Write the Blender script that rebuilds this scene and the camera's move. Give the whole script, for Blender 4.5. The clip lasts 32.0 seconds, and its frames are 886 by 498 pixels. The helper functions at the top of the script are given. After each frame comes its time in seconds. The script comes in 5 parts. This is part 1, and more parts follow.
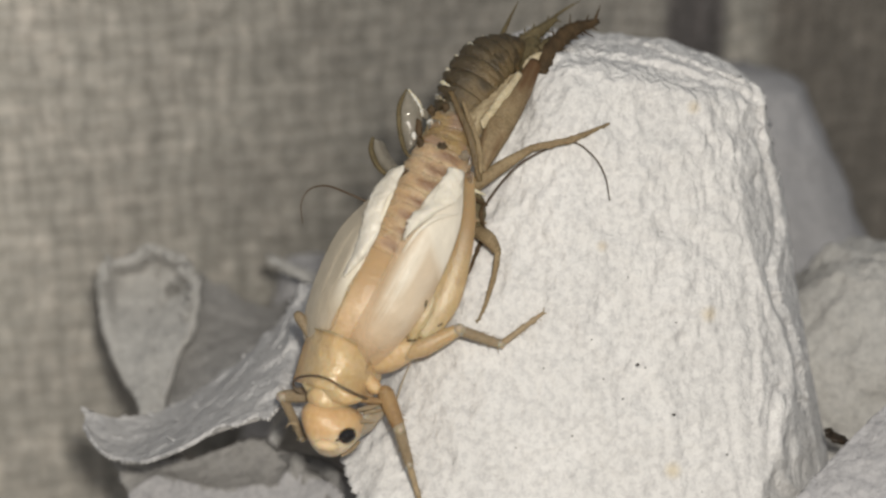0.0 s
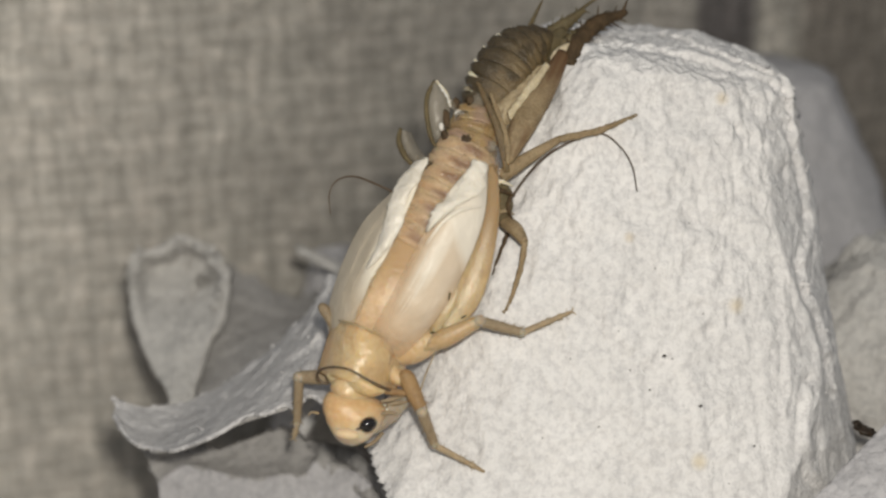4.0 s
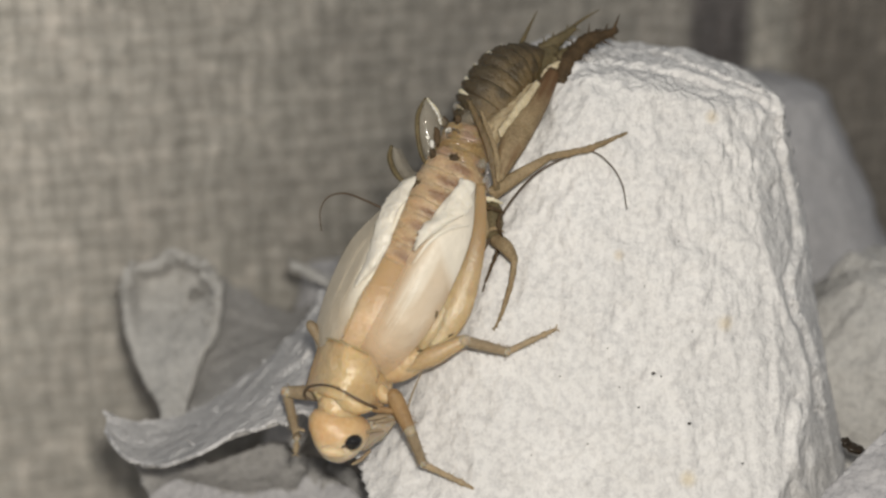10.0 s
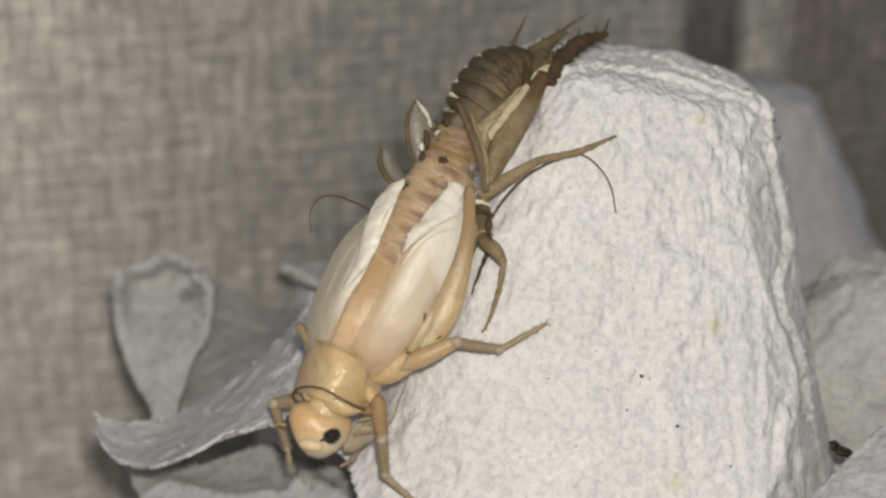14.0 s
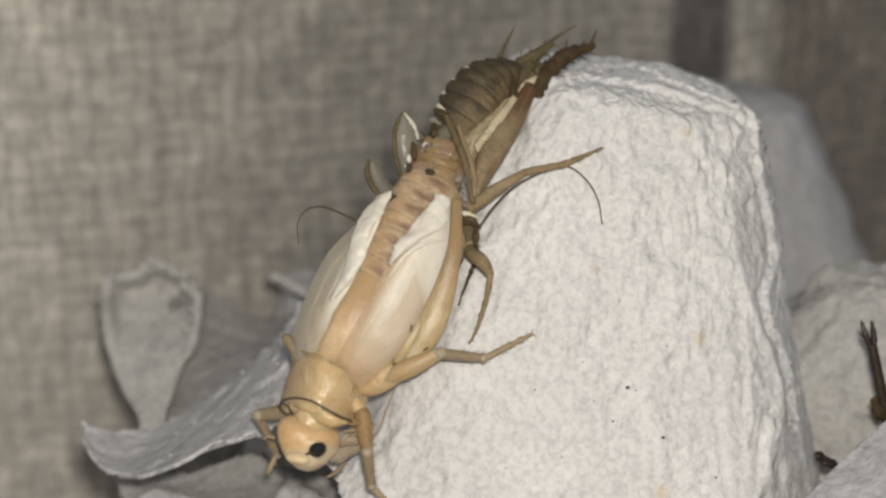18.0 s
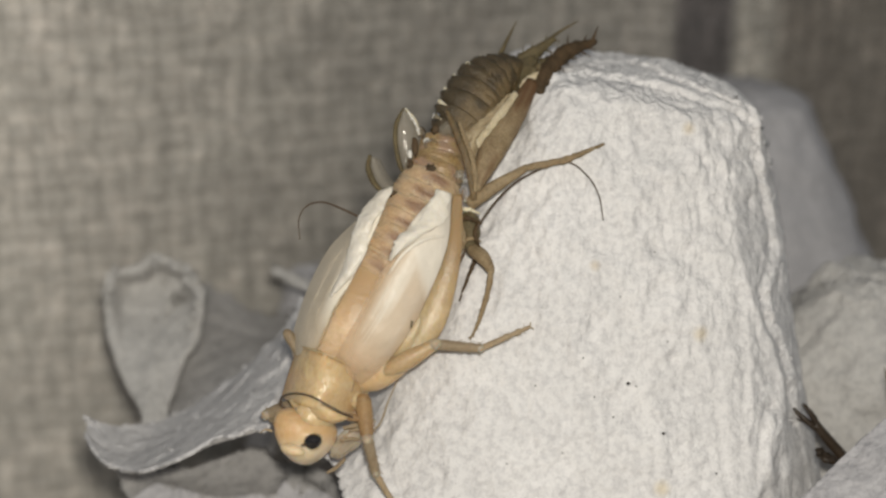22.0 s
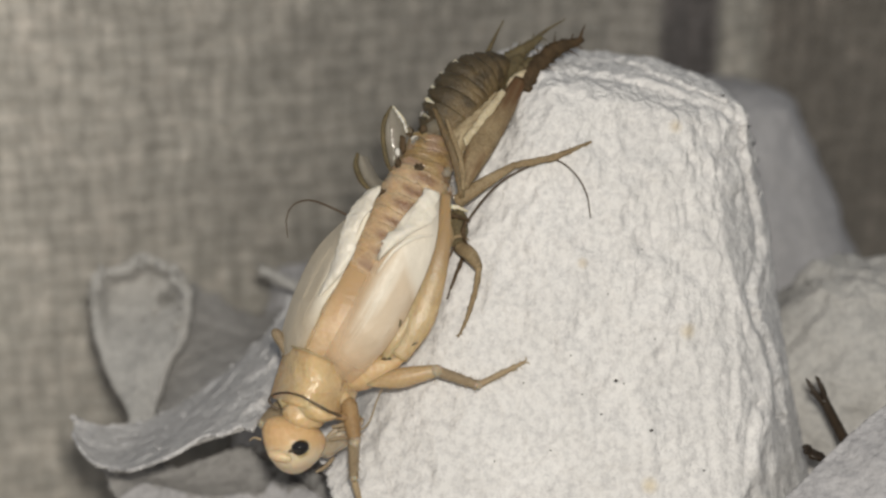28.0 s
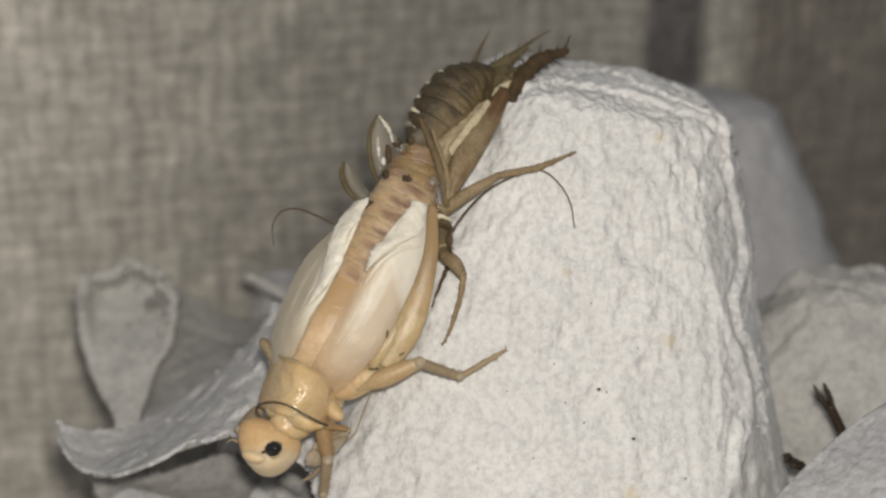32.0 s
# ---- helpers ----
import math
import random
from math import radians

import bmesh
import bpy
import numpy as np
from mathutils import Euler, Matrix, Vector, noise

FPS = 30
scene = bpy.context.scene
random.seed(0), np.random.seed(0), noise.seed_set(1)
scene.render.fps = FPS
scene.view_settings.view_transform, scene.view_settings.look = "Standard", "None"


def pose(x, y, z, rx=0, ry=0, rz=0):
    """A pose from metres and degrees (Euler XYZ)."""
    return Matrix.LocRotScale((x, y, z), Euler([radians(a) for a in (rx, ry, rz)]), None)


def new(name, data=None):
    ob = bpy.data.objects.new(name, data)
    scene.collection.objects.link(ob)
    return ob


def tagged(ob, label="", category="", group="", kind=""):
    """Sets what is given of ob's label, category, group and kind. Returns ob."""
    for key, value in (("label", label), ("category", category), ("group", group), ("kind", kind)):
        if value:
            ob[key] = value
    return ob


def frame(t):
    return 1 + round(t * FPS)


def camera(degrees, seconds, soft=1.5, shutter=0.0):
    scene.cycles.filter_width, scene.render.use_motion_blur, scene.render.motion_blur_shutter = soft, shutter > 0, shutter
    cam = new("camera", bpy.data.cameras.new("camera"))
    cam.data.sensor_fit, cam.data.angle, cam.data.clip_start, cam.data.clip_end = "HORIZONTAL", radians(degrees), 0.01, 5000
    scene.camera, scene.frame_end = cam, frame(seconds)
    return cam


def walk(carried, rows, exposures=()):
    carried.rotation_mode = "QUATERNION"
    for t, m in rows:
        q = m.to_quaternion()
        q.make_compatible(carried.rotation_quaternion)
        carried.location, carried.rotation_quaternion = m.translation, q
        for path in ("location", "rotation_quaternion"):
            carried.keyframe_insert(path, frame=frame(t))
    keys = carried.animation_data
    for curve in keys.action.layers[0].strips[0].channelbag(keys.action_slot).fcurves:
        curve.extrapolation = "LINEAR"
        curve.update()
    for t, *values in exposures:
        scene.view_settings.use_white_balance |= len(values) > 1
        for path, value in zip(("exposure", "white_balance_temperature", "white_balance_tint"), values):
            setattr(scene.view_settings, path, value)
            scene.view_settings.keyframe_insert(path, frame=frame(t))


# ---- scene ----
from mathutils.bvhtree import BVHTree

# Macro view of a pale, freshly moulted cricket hanging on a pulp egg tray. Lengths in the build code are
# millimetres about a stage point ORIGIN: x to the right, y away, z up.
MM = 0.001
ORIGIN = Vector((0.0, 0.0, 0.048))
cam = camera(30, 32.0, soft=2.5)
cam.data.dof.use_dof = True
cam.data.dof.focus_distance = 0.114
cam.data.dof.aperture_fstop = 23.0
PATH = [
    (0.0, -0.00000, -0.10806, 0.08733, 70.000, 0.000, -0.000),
    (0.5, 0.00018, -0.10826, 0.08715, 70.069, -0.034, 0.172),
    (1.0, 0.00030, -0.10821, 0.08704, 70.045, 0.055, 0.480),
    (1.5, 0.00051, -0.10843, 0.08697, 70.043, 0.071, 0.635),
    (2.0, 0.00076, -0.10833, 0.08717, 69.854, 0.164, 0.786),
    (2.5, 0.00081, -0.10852, 0.08710, 69.937, 0.177, 0.998),
    (3.0, 0.00056, -0.10842, 0.08728, 69.830, 0.165, 1.054),
    (3.5, 0.00056, -0.10841, 0.08714, 69.832, 0.240, 1.139),
    (5.5, 0.00055, -0.10840, 0.08729, 69.801, 0.341, 1.280),
    (6.0, 0.00088, -0.10845, 0.08752, 69.746, 0.352, 1.363),
    (6.5, 0.00083, -0.10828, 0.08785, 69.583, 0.338, 1.291),
    (7.0, 0.00090, -0.10840, 0.08719, 69.860, 0.314, 1.464),
    (7.5, 0.00051, -0.10825, 0.08753, 69.838, 0.467, 1.503),
    (8.0, 0.00116, -0.10835, 0.08770, 69.921, 0.377, 1.544),
    (8.5, 0.00121, -0.10851, 0.08748, 70.077, 0.237, 1.438),
    (9.0, 0.00109, -0.10850, 0.08768, 69.974, 0.136, 1.343),
    (9.5, 0.00117, -0.10842, 0.08772, 69.983, 0.100, 1.266),
    (10.0, 0.00123, -0.10852, 0.08806, 70.008, 0.114, 1.259),
    (10.5, 0.00127, -0.10844, 0.08776, 70.099, 0.071, 1.308),
    (11.0, 0.00126, -0.10848, 0.08755, 70.084, 0.131, 1.392),
    (11.5, 0.00144, -0.10843, 0.08805, 69.942, 0.192, 1.404),
    (12.0, 0.00135, -0.10850, 0.08808, 69.953, 0.145, 1.226),
    (12.5, 0.00121, -0.10856, 0.08803, 69.975, 0.076, 1.172),
    (13.0, 0.00160, -0.10861, 0.08798, 70.019, -0.014, 1.213),
    (13.5, 0.00146, -0.10883, 0.08840, 69.921, -0.050, 1.072),
    (14.0, 0.00187, -0.10874, 0.08826, 70.038, -0.049, 1.266),
    (14.5, 0.00179, -0.10874, 0.08860, 70.012, -0.106, 1.143),
    (16.5, 0.00207, -0.10876, 0.08936, 69.889, -0.168, 1.053),
    (17.0, 0.00214, -0.10850, 0.09001, 69.576, -0.017, 0.908),
    (17.5, 0.00235, -0.10894, 0.08852, 70.235, -0.348, 1.140),
    (18.0, 0.00218, -0.10879, 0.08915, 70.026, -0.255, 1.028),
    (18.5, 0.00203, -0.10886, 0.08903, 70.077, -0.318, 1.049),
    (19.0, 0.00267, -0.10849, 0.08917, 69.844, -0.209, 1.178),
    (19.5, 0.00232, -0.10879, 0.08917, 69.851, -0.253, 1.225),
    (20.0, 0.00274, -0.10883, 0.08947, 69.674, -0.175, 1.258),
    (20.5, 0.00280, -0.10895, 0.08943, 69.783, -0.288, 1.223),
    (21.0, 0.00286, -0.10884, 0.08924, 69.834, -0.268, 1.206),
    (21.5, 0.00304, -0.10879, 0.08968, 69.716, -0.219, 1.257),
    (22.0, 0.00271, -0.10880, 0.08931, 69.804, -0.247, 1.340),
    (22.5, 0.00226, -0.10893, 0.08873, 69.786, -0.242, 1.272),
    (23.0, 0.00269, -0.10872, 0.08872, 69.758, -0.268, 1.469),
    (23.5, 0.00314, -0.10874, 0.08896, 69.743, -0.293, 1.585),
    (24.0, 0.00300, -0.10885, 0.08844, 69.934, -0.381, 1.578),
    (24.5, 0.00322, -0.10875, 0.08848, 69.924, -0.427, 1.744),
    (26.5, 0.00237, -0.10891, 0.08866, 70.139, -0.333, 1.048),
    (27.0, 0.00238, -0.10892, 0.08895, 70.051, -0.249, 0.842),
    (27.5, 0.00245, -0.10891, 0.08882, 70.006, -0.254, 0.768),
    (28.0, 0.00247, -0.10909, 0.08886, 69.990, -0.340, 0.793),
    (28.5, 0.00249, -0.10913, 0.08891, 69.906, -0.378, 0.826),
    (29.0, 0.00246, -0.10915, 0.08869, 69.916, -0.424, 0.898),
    (29.5, 0.00199, -0.10948, 0.08848, 69.998, -0.410, 0.940),
    (30.0, 0.00170, -0.10939, 0.08897, 69.724, -0.410, 0.747),
    (30.5, 0.00221, -0.10920, 0.08907, 69.654, -0.483, 0.677),
    (31.0, 0.00256, -0.10923, 0.08946, 69.742, -0.556, 0.517),
    (31.5, 0.00302, -0.10917, 0.08999, 69.609, -0.528, 0.598),
    (32.0, 0.00254, -0.10974, 0.08963, 70.049, -0.805, 0.442),
]
walk(cam, [(t, pose(*p)) for t, *p in PATH], exposures=[(0.0, -0.02), (10.0, -0.03), (17.0, -0.07), (29.0, -0.07), (32.0, -0.12)])

# ---- light: the phone's lamp beside the lens, and a dim room ----
world = bpy.data.worlds.new("dim_room")
world.use_nodes = True
scene.world = world
world.node_tree.nodes["Background"].inputs[0].default_value = (0.9, 0.95, 1.0, 1)
world.node_tree.nodes["Background"].inputs[1].default_value = 0.232
lamp_data = bpy.data.lights.new("phone_lamp", "POINT")
lamp_data.energy, lamp_data.color, lamp_data.shadow_soft_size = 0.485, (1.0, 0.945, 0.835), 0.003
lamp = new("phone_lamp", lamp_data)
lamp.location = ORIGIN + Vector((5, -106, 48)) * MM


# ---- materials ----
def nodes_of(name):
    m = bpy.data.materials.new(name)
    m.use_nodes = True
    nt = m.node_tree
    return m, nt, nt.nodes["Principled BSDF"]


def add(nt, kind, **sockets):
    n = nt.nodes.new(kind)
    for k, v in sockets.items():
        n.inputs[k].default_value = v
    return n


def noise_node(nt, scale, detail=4.0, rough=0.6, vec=None):
    n = add(nt, "ShaderNodeTexNoise", Scale=scale, Detail=detail, Roughness=rough)
    if vec is not None:
        nt.links.new(vec, n.inputs["Vector"])
    return n


def ramp(nt, fac, stops):
    r = nt.nodes.new("ShaderNodeValToRGB")
    e = r.color_ramp.elements
    while len(e) < len(stops):
        e.new(0.5)
    for i, (p, c) in enumerate(stops):
        e[i].position, e[i].color = p, (*c, 1)
    nt.links.new(fac, r.inputs["Fac"])
    return r.outputs["Color"]


def mix(nt, fac, a, b, kind="MIX"):
    m = nt.nodes.new("ShaderNodeMix")
    m.data_type, m.blend_type = "RGBA", kind
    for sock, v in ((m.inputs[0], fac), (m.inputs[6], a), (m.inputs[7], b)):
        if isinstance(v, (float, int)):
            sock.default_value = v
        elif isinstance(v, tuple):
            sock.default_value = (*v, 1)
        else:
            nt.links.new(v, sock)
    return m.outputs[2]


def bump(nt, bsdf, height, strength, dist, chain=None):
    b = add(nt, "ShaderNodeBump", Strength=strength, Distance=dist)
    nt.links.new(height, b.inputs["Height"])
    if chain is not None:
        nt.links.new(chain, b.inputs["Normal"])
    nt.links.new(b.outputs[0], bsdf.inputs["Normal"])
    return b.outputs[0]


def coords(nt):
    return nt.nodes.new("ShaderNodeTexCoord").outputs["Object"]


def spot_mask(nt, vec, centre, radius):
    """1 inside a soft, ragged spot round a point."""
    d = nt.nodes.new("ShaderNodeVectorMath")
    d.operation = "DISTANCE"
    nt.links.new(vec, d.inputs[0])
    d.inputs[1].default_value = [(c - h) * MM for c, h in zip(centre, TRAY_AT)]
    n = noise_node(nt, 2500, 2)
    s = nt.nodes.new("ShaderNodeMath")
    s.operation = "MULTIPLY_ADD"
    nt.links.new(n.outputs["Fac"], s.inputs[0])
    s.inputs[1].default_value = radius * MM * 0.9
    nt.links.new(d.outputs["Value"], s.inputs[2])
    mr = add(nt, "ShaderNodeMapRange")
    nt.links.new(s.outputs[0], mr.inputs[0])
    mr.inputs[1].default_value, mr.inputs[2].default_value = radius * MM * 0.7, radius * MM * 1.5
    mr.inputs[3].default_value, mr.inputs[4].default_value = 1.0, 0.0
    return mr.outputs[0]


def pulp_material(name, base, stains=()):
    """Moulded paper pulp: chalky grey white, felted fibres, fine dark flecks, a few food stains."""
    m, nt, b = nodes_of(name)
    vec = coords(nt)
    big = noise_node(nt, 180, 4, 0.6, vec)
    fine = noise_node(nt, 1900, 6, 0.7, vec)
    col = ramp(nt, big.outputs["Fac"], [(0.3, tuple(c * 0.88 for c in base)), (0.65, base)])
    col2 = ramp(nt, fine.outputs["Fac"], [(0.37, (0.79, 0.79, 0.80)), (0.56, (1, 1, 1))])
    col = mix(nt, 1.0, col, col2, "MULTIPLY")
    fleck = noise_node(nt, 2600, 2, 0.5, vec)
    fl = ramp(nt, fleck.outputs["Fac"], [(0.77, (0, 0, 0)), (0.82, (1, 1, 1))])
    f2 = nt.nodes.new("ShaderNodeMath")
    f2.operation = "MULTIPLY"
    nt.links.new(fl, f2.inputs[0])
    f2.inputs[1].default_value = 0.45
    col = mix(nt, f2.outputs[0], col, (0.28, 0.25, 0.22))
    for centre, radius, tint in stains:
        k = nt.nodes.new("ShaderNodeMath")
        k.operation = "MULTIPLY"
        nt.links.new(spot_mask(nt, vec, centre, radius), k.inputs[0])
        k.inputs[1].default_value = 0.5
        col = mix(nt, k.outputs[0], col, tint)
    nt.links.new(col, b.inputs["Base Color"])
    b.inputs["Roughness"].default_value = 0.93
    b.inputs["Specular IOR Level"].default_value = 0.2
    stretch = nt.nodes.new("ShaderNodeMapping")
    stretch.inputs["Scale"].default_value = (1.0, 1.0, 0.7)
    nt.links.new(vec, stretch.inputs["Vector"])
    n1 = bump(nt, b, noise_node(nt, 520, 5, 0.65, stretch.outputs[0]).outputs["Fac"], 0.42, 0.0008)
    n2 = bump(nt, b, noise_node(nt, 1100, 4, 0.6, vec).outputs["Fac"], 0.5, 0.0004, n1)
    bump(nt, b, fine.outputs["Fac"], 0.5, 0.0003, n2)
    return m


def flesh_material(name, light, dark, scale=300.0, rough=0.3, sub=0.55, spec=0.4, alpha=1.0, trans=0.0, zone=None, relief=0.00012, veil=None):
    """Soft or hard cuticle: two tones in soft mottling, waxy, faintly see-through."""
    m, nt, b = nodes_of(name)
    vec = coords(nt)
    n1 = noise_node(nt, scale, 4, 0.55, vec)
    n2 = noise_node(nt, scale * 7, 3, 0.6, vec)
    col = ramp(nt, n1.outputs["Fac"], [(0.32, dark), (0.62, light)])
    col = mix(nt, 0.5, col, ramp(nt, n2.outputs["Fac"], [(0.35, dark), (0.6, light)]))
    if zone:
        at = nt.nodes.new("ShaderNodeAttribute")
        at.attribute_name = "zone"
        col = mix(nt, at.outputs["Fac"], col, zone)
        if veil:
            mr = add(nt, "ShaderNodeMapRange")
            nt.links.new(at.outputs["Fac"], mr.inputs[0])
            mr.inputs[3].default_value, mr.inputs[4].default_value = veil
            nt.links.new(mr.outputs[0], b.inputs["Alpha"])
    nt.links.new(col, b.inputs["Base Color"])
    b.inputs["Roughness"].default_value = rough
    b.inputs["Specular IOR Level"].default_value = spec
    b.inputs["Subsurface Weight"].default_value = sub
    b.inputs["Subsurface Radius"].default_value = (1.0, 0.6, 0.3)
    b.inputs["Subsurface Scale"].default_value = 0.0012
    b.inputs["Alpha"].default_value = alpha
    b.inputs["Transmission Weight"].default_value = trans
    bump(nt, b, n2.outputs["Fac"], 0.4, relief)
    return m


def cloth_material():
    """Coarse grey-beige cloth with darker and lighter stripes woven in; brighter light at left is put into its colour.
    """
    m, nt, b = nodes_of("woven_cloth")
    vec = coords(nt)
    sep = nt.nodes.new("ShaderNodeSeparateXYZ")
    nt.links.new(vec, sep.inputs[0])
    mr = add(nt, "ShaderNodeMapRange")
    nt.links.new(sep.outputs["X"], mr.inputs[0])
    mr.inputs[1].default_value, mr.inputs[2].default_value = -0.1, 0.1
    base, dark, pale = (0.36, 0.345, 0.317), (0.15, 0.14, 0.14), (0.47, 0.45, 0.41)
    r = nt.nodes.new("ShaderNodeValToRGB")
    # first two stops: stronger light at the left put into the colour, before the stripes
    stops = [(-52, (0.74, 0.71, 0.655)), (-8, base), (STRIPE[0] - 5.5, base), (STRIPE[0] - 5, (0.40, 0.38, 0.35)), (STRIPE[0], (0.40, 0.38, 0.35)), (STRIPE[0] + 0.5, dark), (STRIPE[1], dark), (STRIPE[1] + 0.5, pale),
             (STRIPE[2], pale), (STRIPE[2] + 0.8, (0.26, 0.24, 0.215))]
    e = r.color_ramp.elements
    while len(e) < len(stops):
        e.new(0.5)
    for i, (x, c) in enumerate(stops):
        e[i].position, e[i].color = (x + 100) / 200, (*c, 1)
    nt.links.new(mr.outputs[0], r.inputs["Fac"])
    big = noise_node(nt, 90, 4, 0.6, vec)
    fine = noise_node(nt, 1500, 4, 0.7, vec)
    col = mix(nt, 1.0, r.outputs["Color"], ramp(nt, big.outputs["Fac"], [(0.3, (0.86, 0.85, 0.85)), (0.7, (1, 1, 1))]), "MULTIPLY")
    col = mix(nt, 1.0, col, ramp(nt, fine.outputs["Fac"], [(0.3, (0.78, 0.78, 0.78)), (0.65, (1, 1, 1))]), "MULTIPLY")
    # darker gaps between the threads
    warp = noise_node(nt, 220, 2, 0.5, vec)
    for axis, step, depth in (("X", 0.00190, 0.78), ("Z", 0.00160, 0.86)):
        a = nt.nodes.new("ShaderNodeMath")
        a.operation = "MULTIPLY_ADD"
        nt.links.new(warp.outputs["Fac"], a.inputs[0])
        a.inputs[1].default_value = 0.0034
        nt.links.new(sep.outputs[axis], a.inputs[2])
        k = nt.nodes.new("ShaderNodeMath")
        k.operation = "MULTIPLY"
        nt.links.new(a.outputs[0], k.inputs[0])
        k.inputs[1].default_value = math.pi / step
        w = nt.nodes.new("ShaderNodeMath")
        w.operation = "SINE"
        nt.links.new(k.outputs[0], w.inputs[0])
        u = nt.nodes.new("ShaderNodeMath")
        u.operation = "ABSOLUTE"
        nt.links.new(w.outputs[0], u.inputs[0])
        col = mix(nt, 1.0, col, ramp(nt, u.outputs[0], [(0.05, (depth, depth, depth)), (0.6, (1, 1, 1))]), "MULTIPLY")
    # thick and thin places in the threads
    for sc, num in (((1.0, 1.0, 0.33), 700), ((0.33, 1.0, 1.0), 650)):
        mp = nt.nodes.new("ShaderNodeMapping")
        mp.inputs["Scale"].default_value = sc
        nt.links.new(vec, mp.inputs["Vector"])
        patch = noise_node(nt, num, 2, 0.5, mp.outputs[0])
        col = mix(nt, 1.0, col, ramp(nt, patch.outputs["Fac"], [(0.32, (0.88, 0.875, 0.87)), (0.52, (0.99, 0.985, 0.98)), (0.70, (1.2, 1.18, 1.17))]), "MULTIPLY")
    nt.links.new(col, b.inputs["Base Color"])
    b.inputs["Roughness"].default_value = 0.95
    b.inputs["Specular IOR Level"].default_value = 0.1
    b.inputs["Sheen Weight"].default_value = 0.15
    bump(nt, b, fine.outputs["Fac"], 0.5, 0.0003)
    return m


TRAY_AT = (12, 8, -48)
STRIPE = (21.6, 27.8, 32.4)
PULP = pulp_material("paper_pulp", (0.775, 0.76, 0.755), stains=[
    ((17.6, 4.15, 9.06), 0.6, (0.58, 0.47, 0.30)), ((18.4, -2.4, -3.9), 0.7, (0.62, 0.50, 0.30)),
    ((15.57, -7.9, -13.1), 0.7, (0.62, 0.50, 0.28)), ((10.94, -1.44, 0.72), 0.5, (0.62, 0.52, 0.38))])
# grey carton at the back; on rear, lower, front pieces dimmer light put into colour
PULP_GREY_DIM = pulp_material("grey_paper_pulp", (0.50, 0.49, 0.505), stains=[((34.88, 31.19, -10.79), 1.3, (0.34, 0.27, 0.17))])
# two more copies of the tray pulp, weaker lamplight put into their colour
PULP_DIM = pulp_material("dull_paper_pulp", (0.555, 0.54, 0.52))
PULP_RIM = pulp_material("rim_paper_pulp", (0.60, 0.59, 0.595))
# same tray pulp with the shade of hollows and undersides put into its colour
PULP_SHADED = pulp_material("brown_paper_pulp", (0.37, 0.358, 0.35))
CLOTH = cloth_material()
CREAM = flesh_material("cream_cuticle", (0.59, 0.43, 0.25), (0.51, 0.34, 0.175), 330, 0.42, relief=0.0003)
CREAM_PALE = flesh_material("pale_membrane", (0.61, 0.47, 0.295), (0.53, 0.375, 0.205), 300, 0.36)
BELLY = flesh_material("segment_skin", (0.55, 0.40, 0.255), (0.40, 0.27, 0.16), 700, 0.22, relief=0.0003, zone=(0.25, 0.155, 0.10))
AMBER = flesh_material("amber_skin", (0.38, 0.265, 0.125), (0.21, 0.13, 0.064), 650, 0.12, spec=0.7, relief=0.0004, zone=(0.33, 0.22, 0.15))
FLANK = flesh_material("femur_skin", (0.51, 0.395, 0.235), (0.42, 0.31, 0.17), 500, 0.34, spec=0.4, zone=(0.33, 0.23, 0.125))
THIGH = flesh_material("thigh_skin", (0.47, 0.345, 0.20), (0.37, 0.255, 0.135), 500, 0.4)
WING_WHITE = flesh_material("wing_milky", (0.75, 0.70, 0.615), (0.67, 0.61, 0.51), 500, 0.4, 0.05)
WING_SHEER = flesh_material("wing_sheer", (0.70, 0.61, 0.48), (0.61, 0.52, 0.39), 500, 0.45, 0.0, 0.3, zone=(0.79, 0.73, 0.62), veil=(0.5, 0.97))
WING_PEACH = flesh_material("wing_peach", (0.82, 0.63, 0.43), (0.75, 0.555, 0.36), 400, 0.4, 0.0, 0.3, zone=(0.76, 0.70, 0.605), veil=(0.25, 0.96))
LEG = flesh_material("leg_skin", (0.33, 0.215, 0.105), (0.23, 0.14, 0.068), 500, 0.5, 0.1, 0.3)
TARSUS = flesh_material("foot_skin", (0.40, 0.31, 0.20), (0.27, 0.195, 0.115), 700, 0.5, 0.1, 0.3)
SHIN = flesh_material("shin_skin", (0.30, 0.235, 0.155), (0.20, 0.148, 0.092), 600, 0.5, 0.1, 0.3)
HUSK = flesh_material("brown_husk", (0.150, 0.118, 0.062), (0.055, 0.043, 0.023), 900, 0.6, 0.1, 0.25, relief=0.0003)
HUSK_RING = flesh_material("ring_husk", (0.18, 0.128, 0.064), (0.072, 0.050, 0.025), 800, 0.4, 0.2, 0.4, relief=0.0004, zone=(0.05, 0.038, 0.022))
HUSK_DARK = flesh_material("dark_husk", (0.095, 0.060, 0.030), (0.030, 0.020, 0.010), 900, 0.6, 0.05, 0.25, relief=0.0003)
HUSK_TAN = flesh_material("tan_husk", (0.31, 0.235, 0.14), (0.15, 0.105, 0.056), 900, 0.55, 0.1, 0.25, relief=0.0003, zone=(0.125, 0.068, 0.033))
HUSK_SHEER = flesh_material("sheer_husk", (0.40, 0.36, 0.29), (0.26, 0.22, 0.16), 500, 0.1, 0.0, 1.0, 0.32)
HUSK_LINING = flesh_material("husk_lining", (0.46, 0.37, 0.24), (0.28, 0.21, 0.125), 700, 0.4, 0.1, 0.4, zone=(0.15, 0.105, 0.055))
HUSK_PALE = flesh_material("pale_husk", (0.58, 0.49, 0.34), (0.40, 0.32, 0.2), 800, 0.5, 0.1, 0.3)
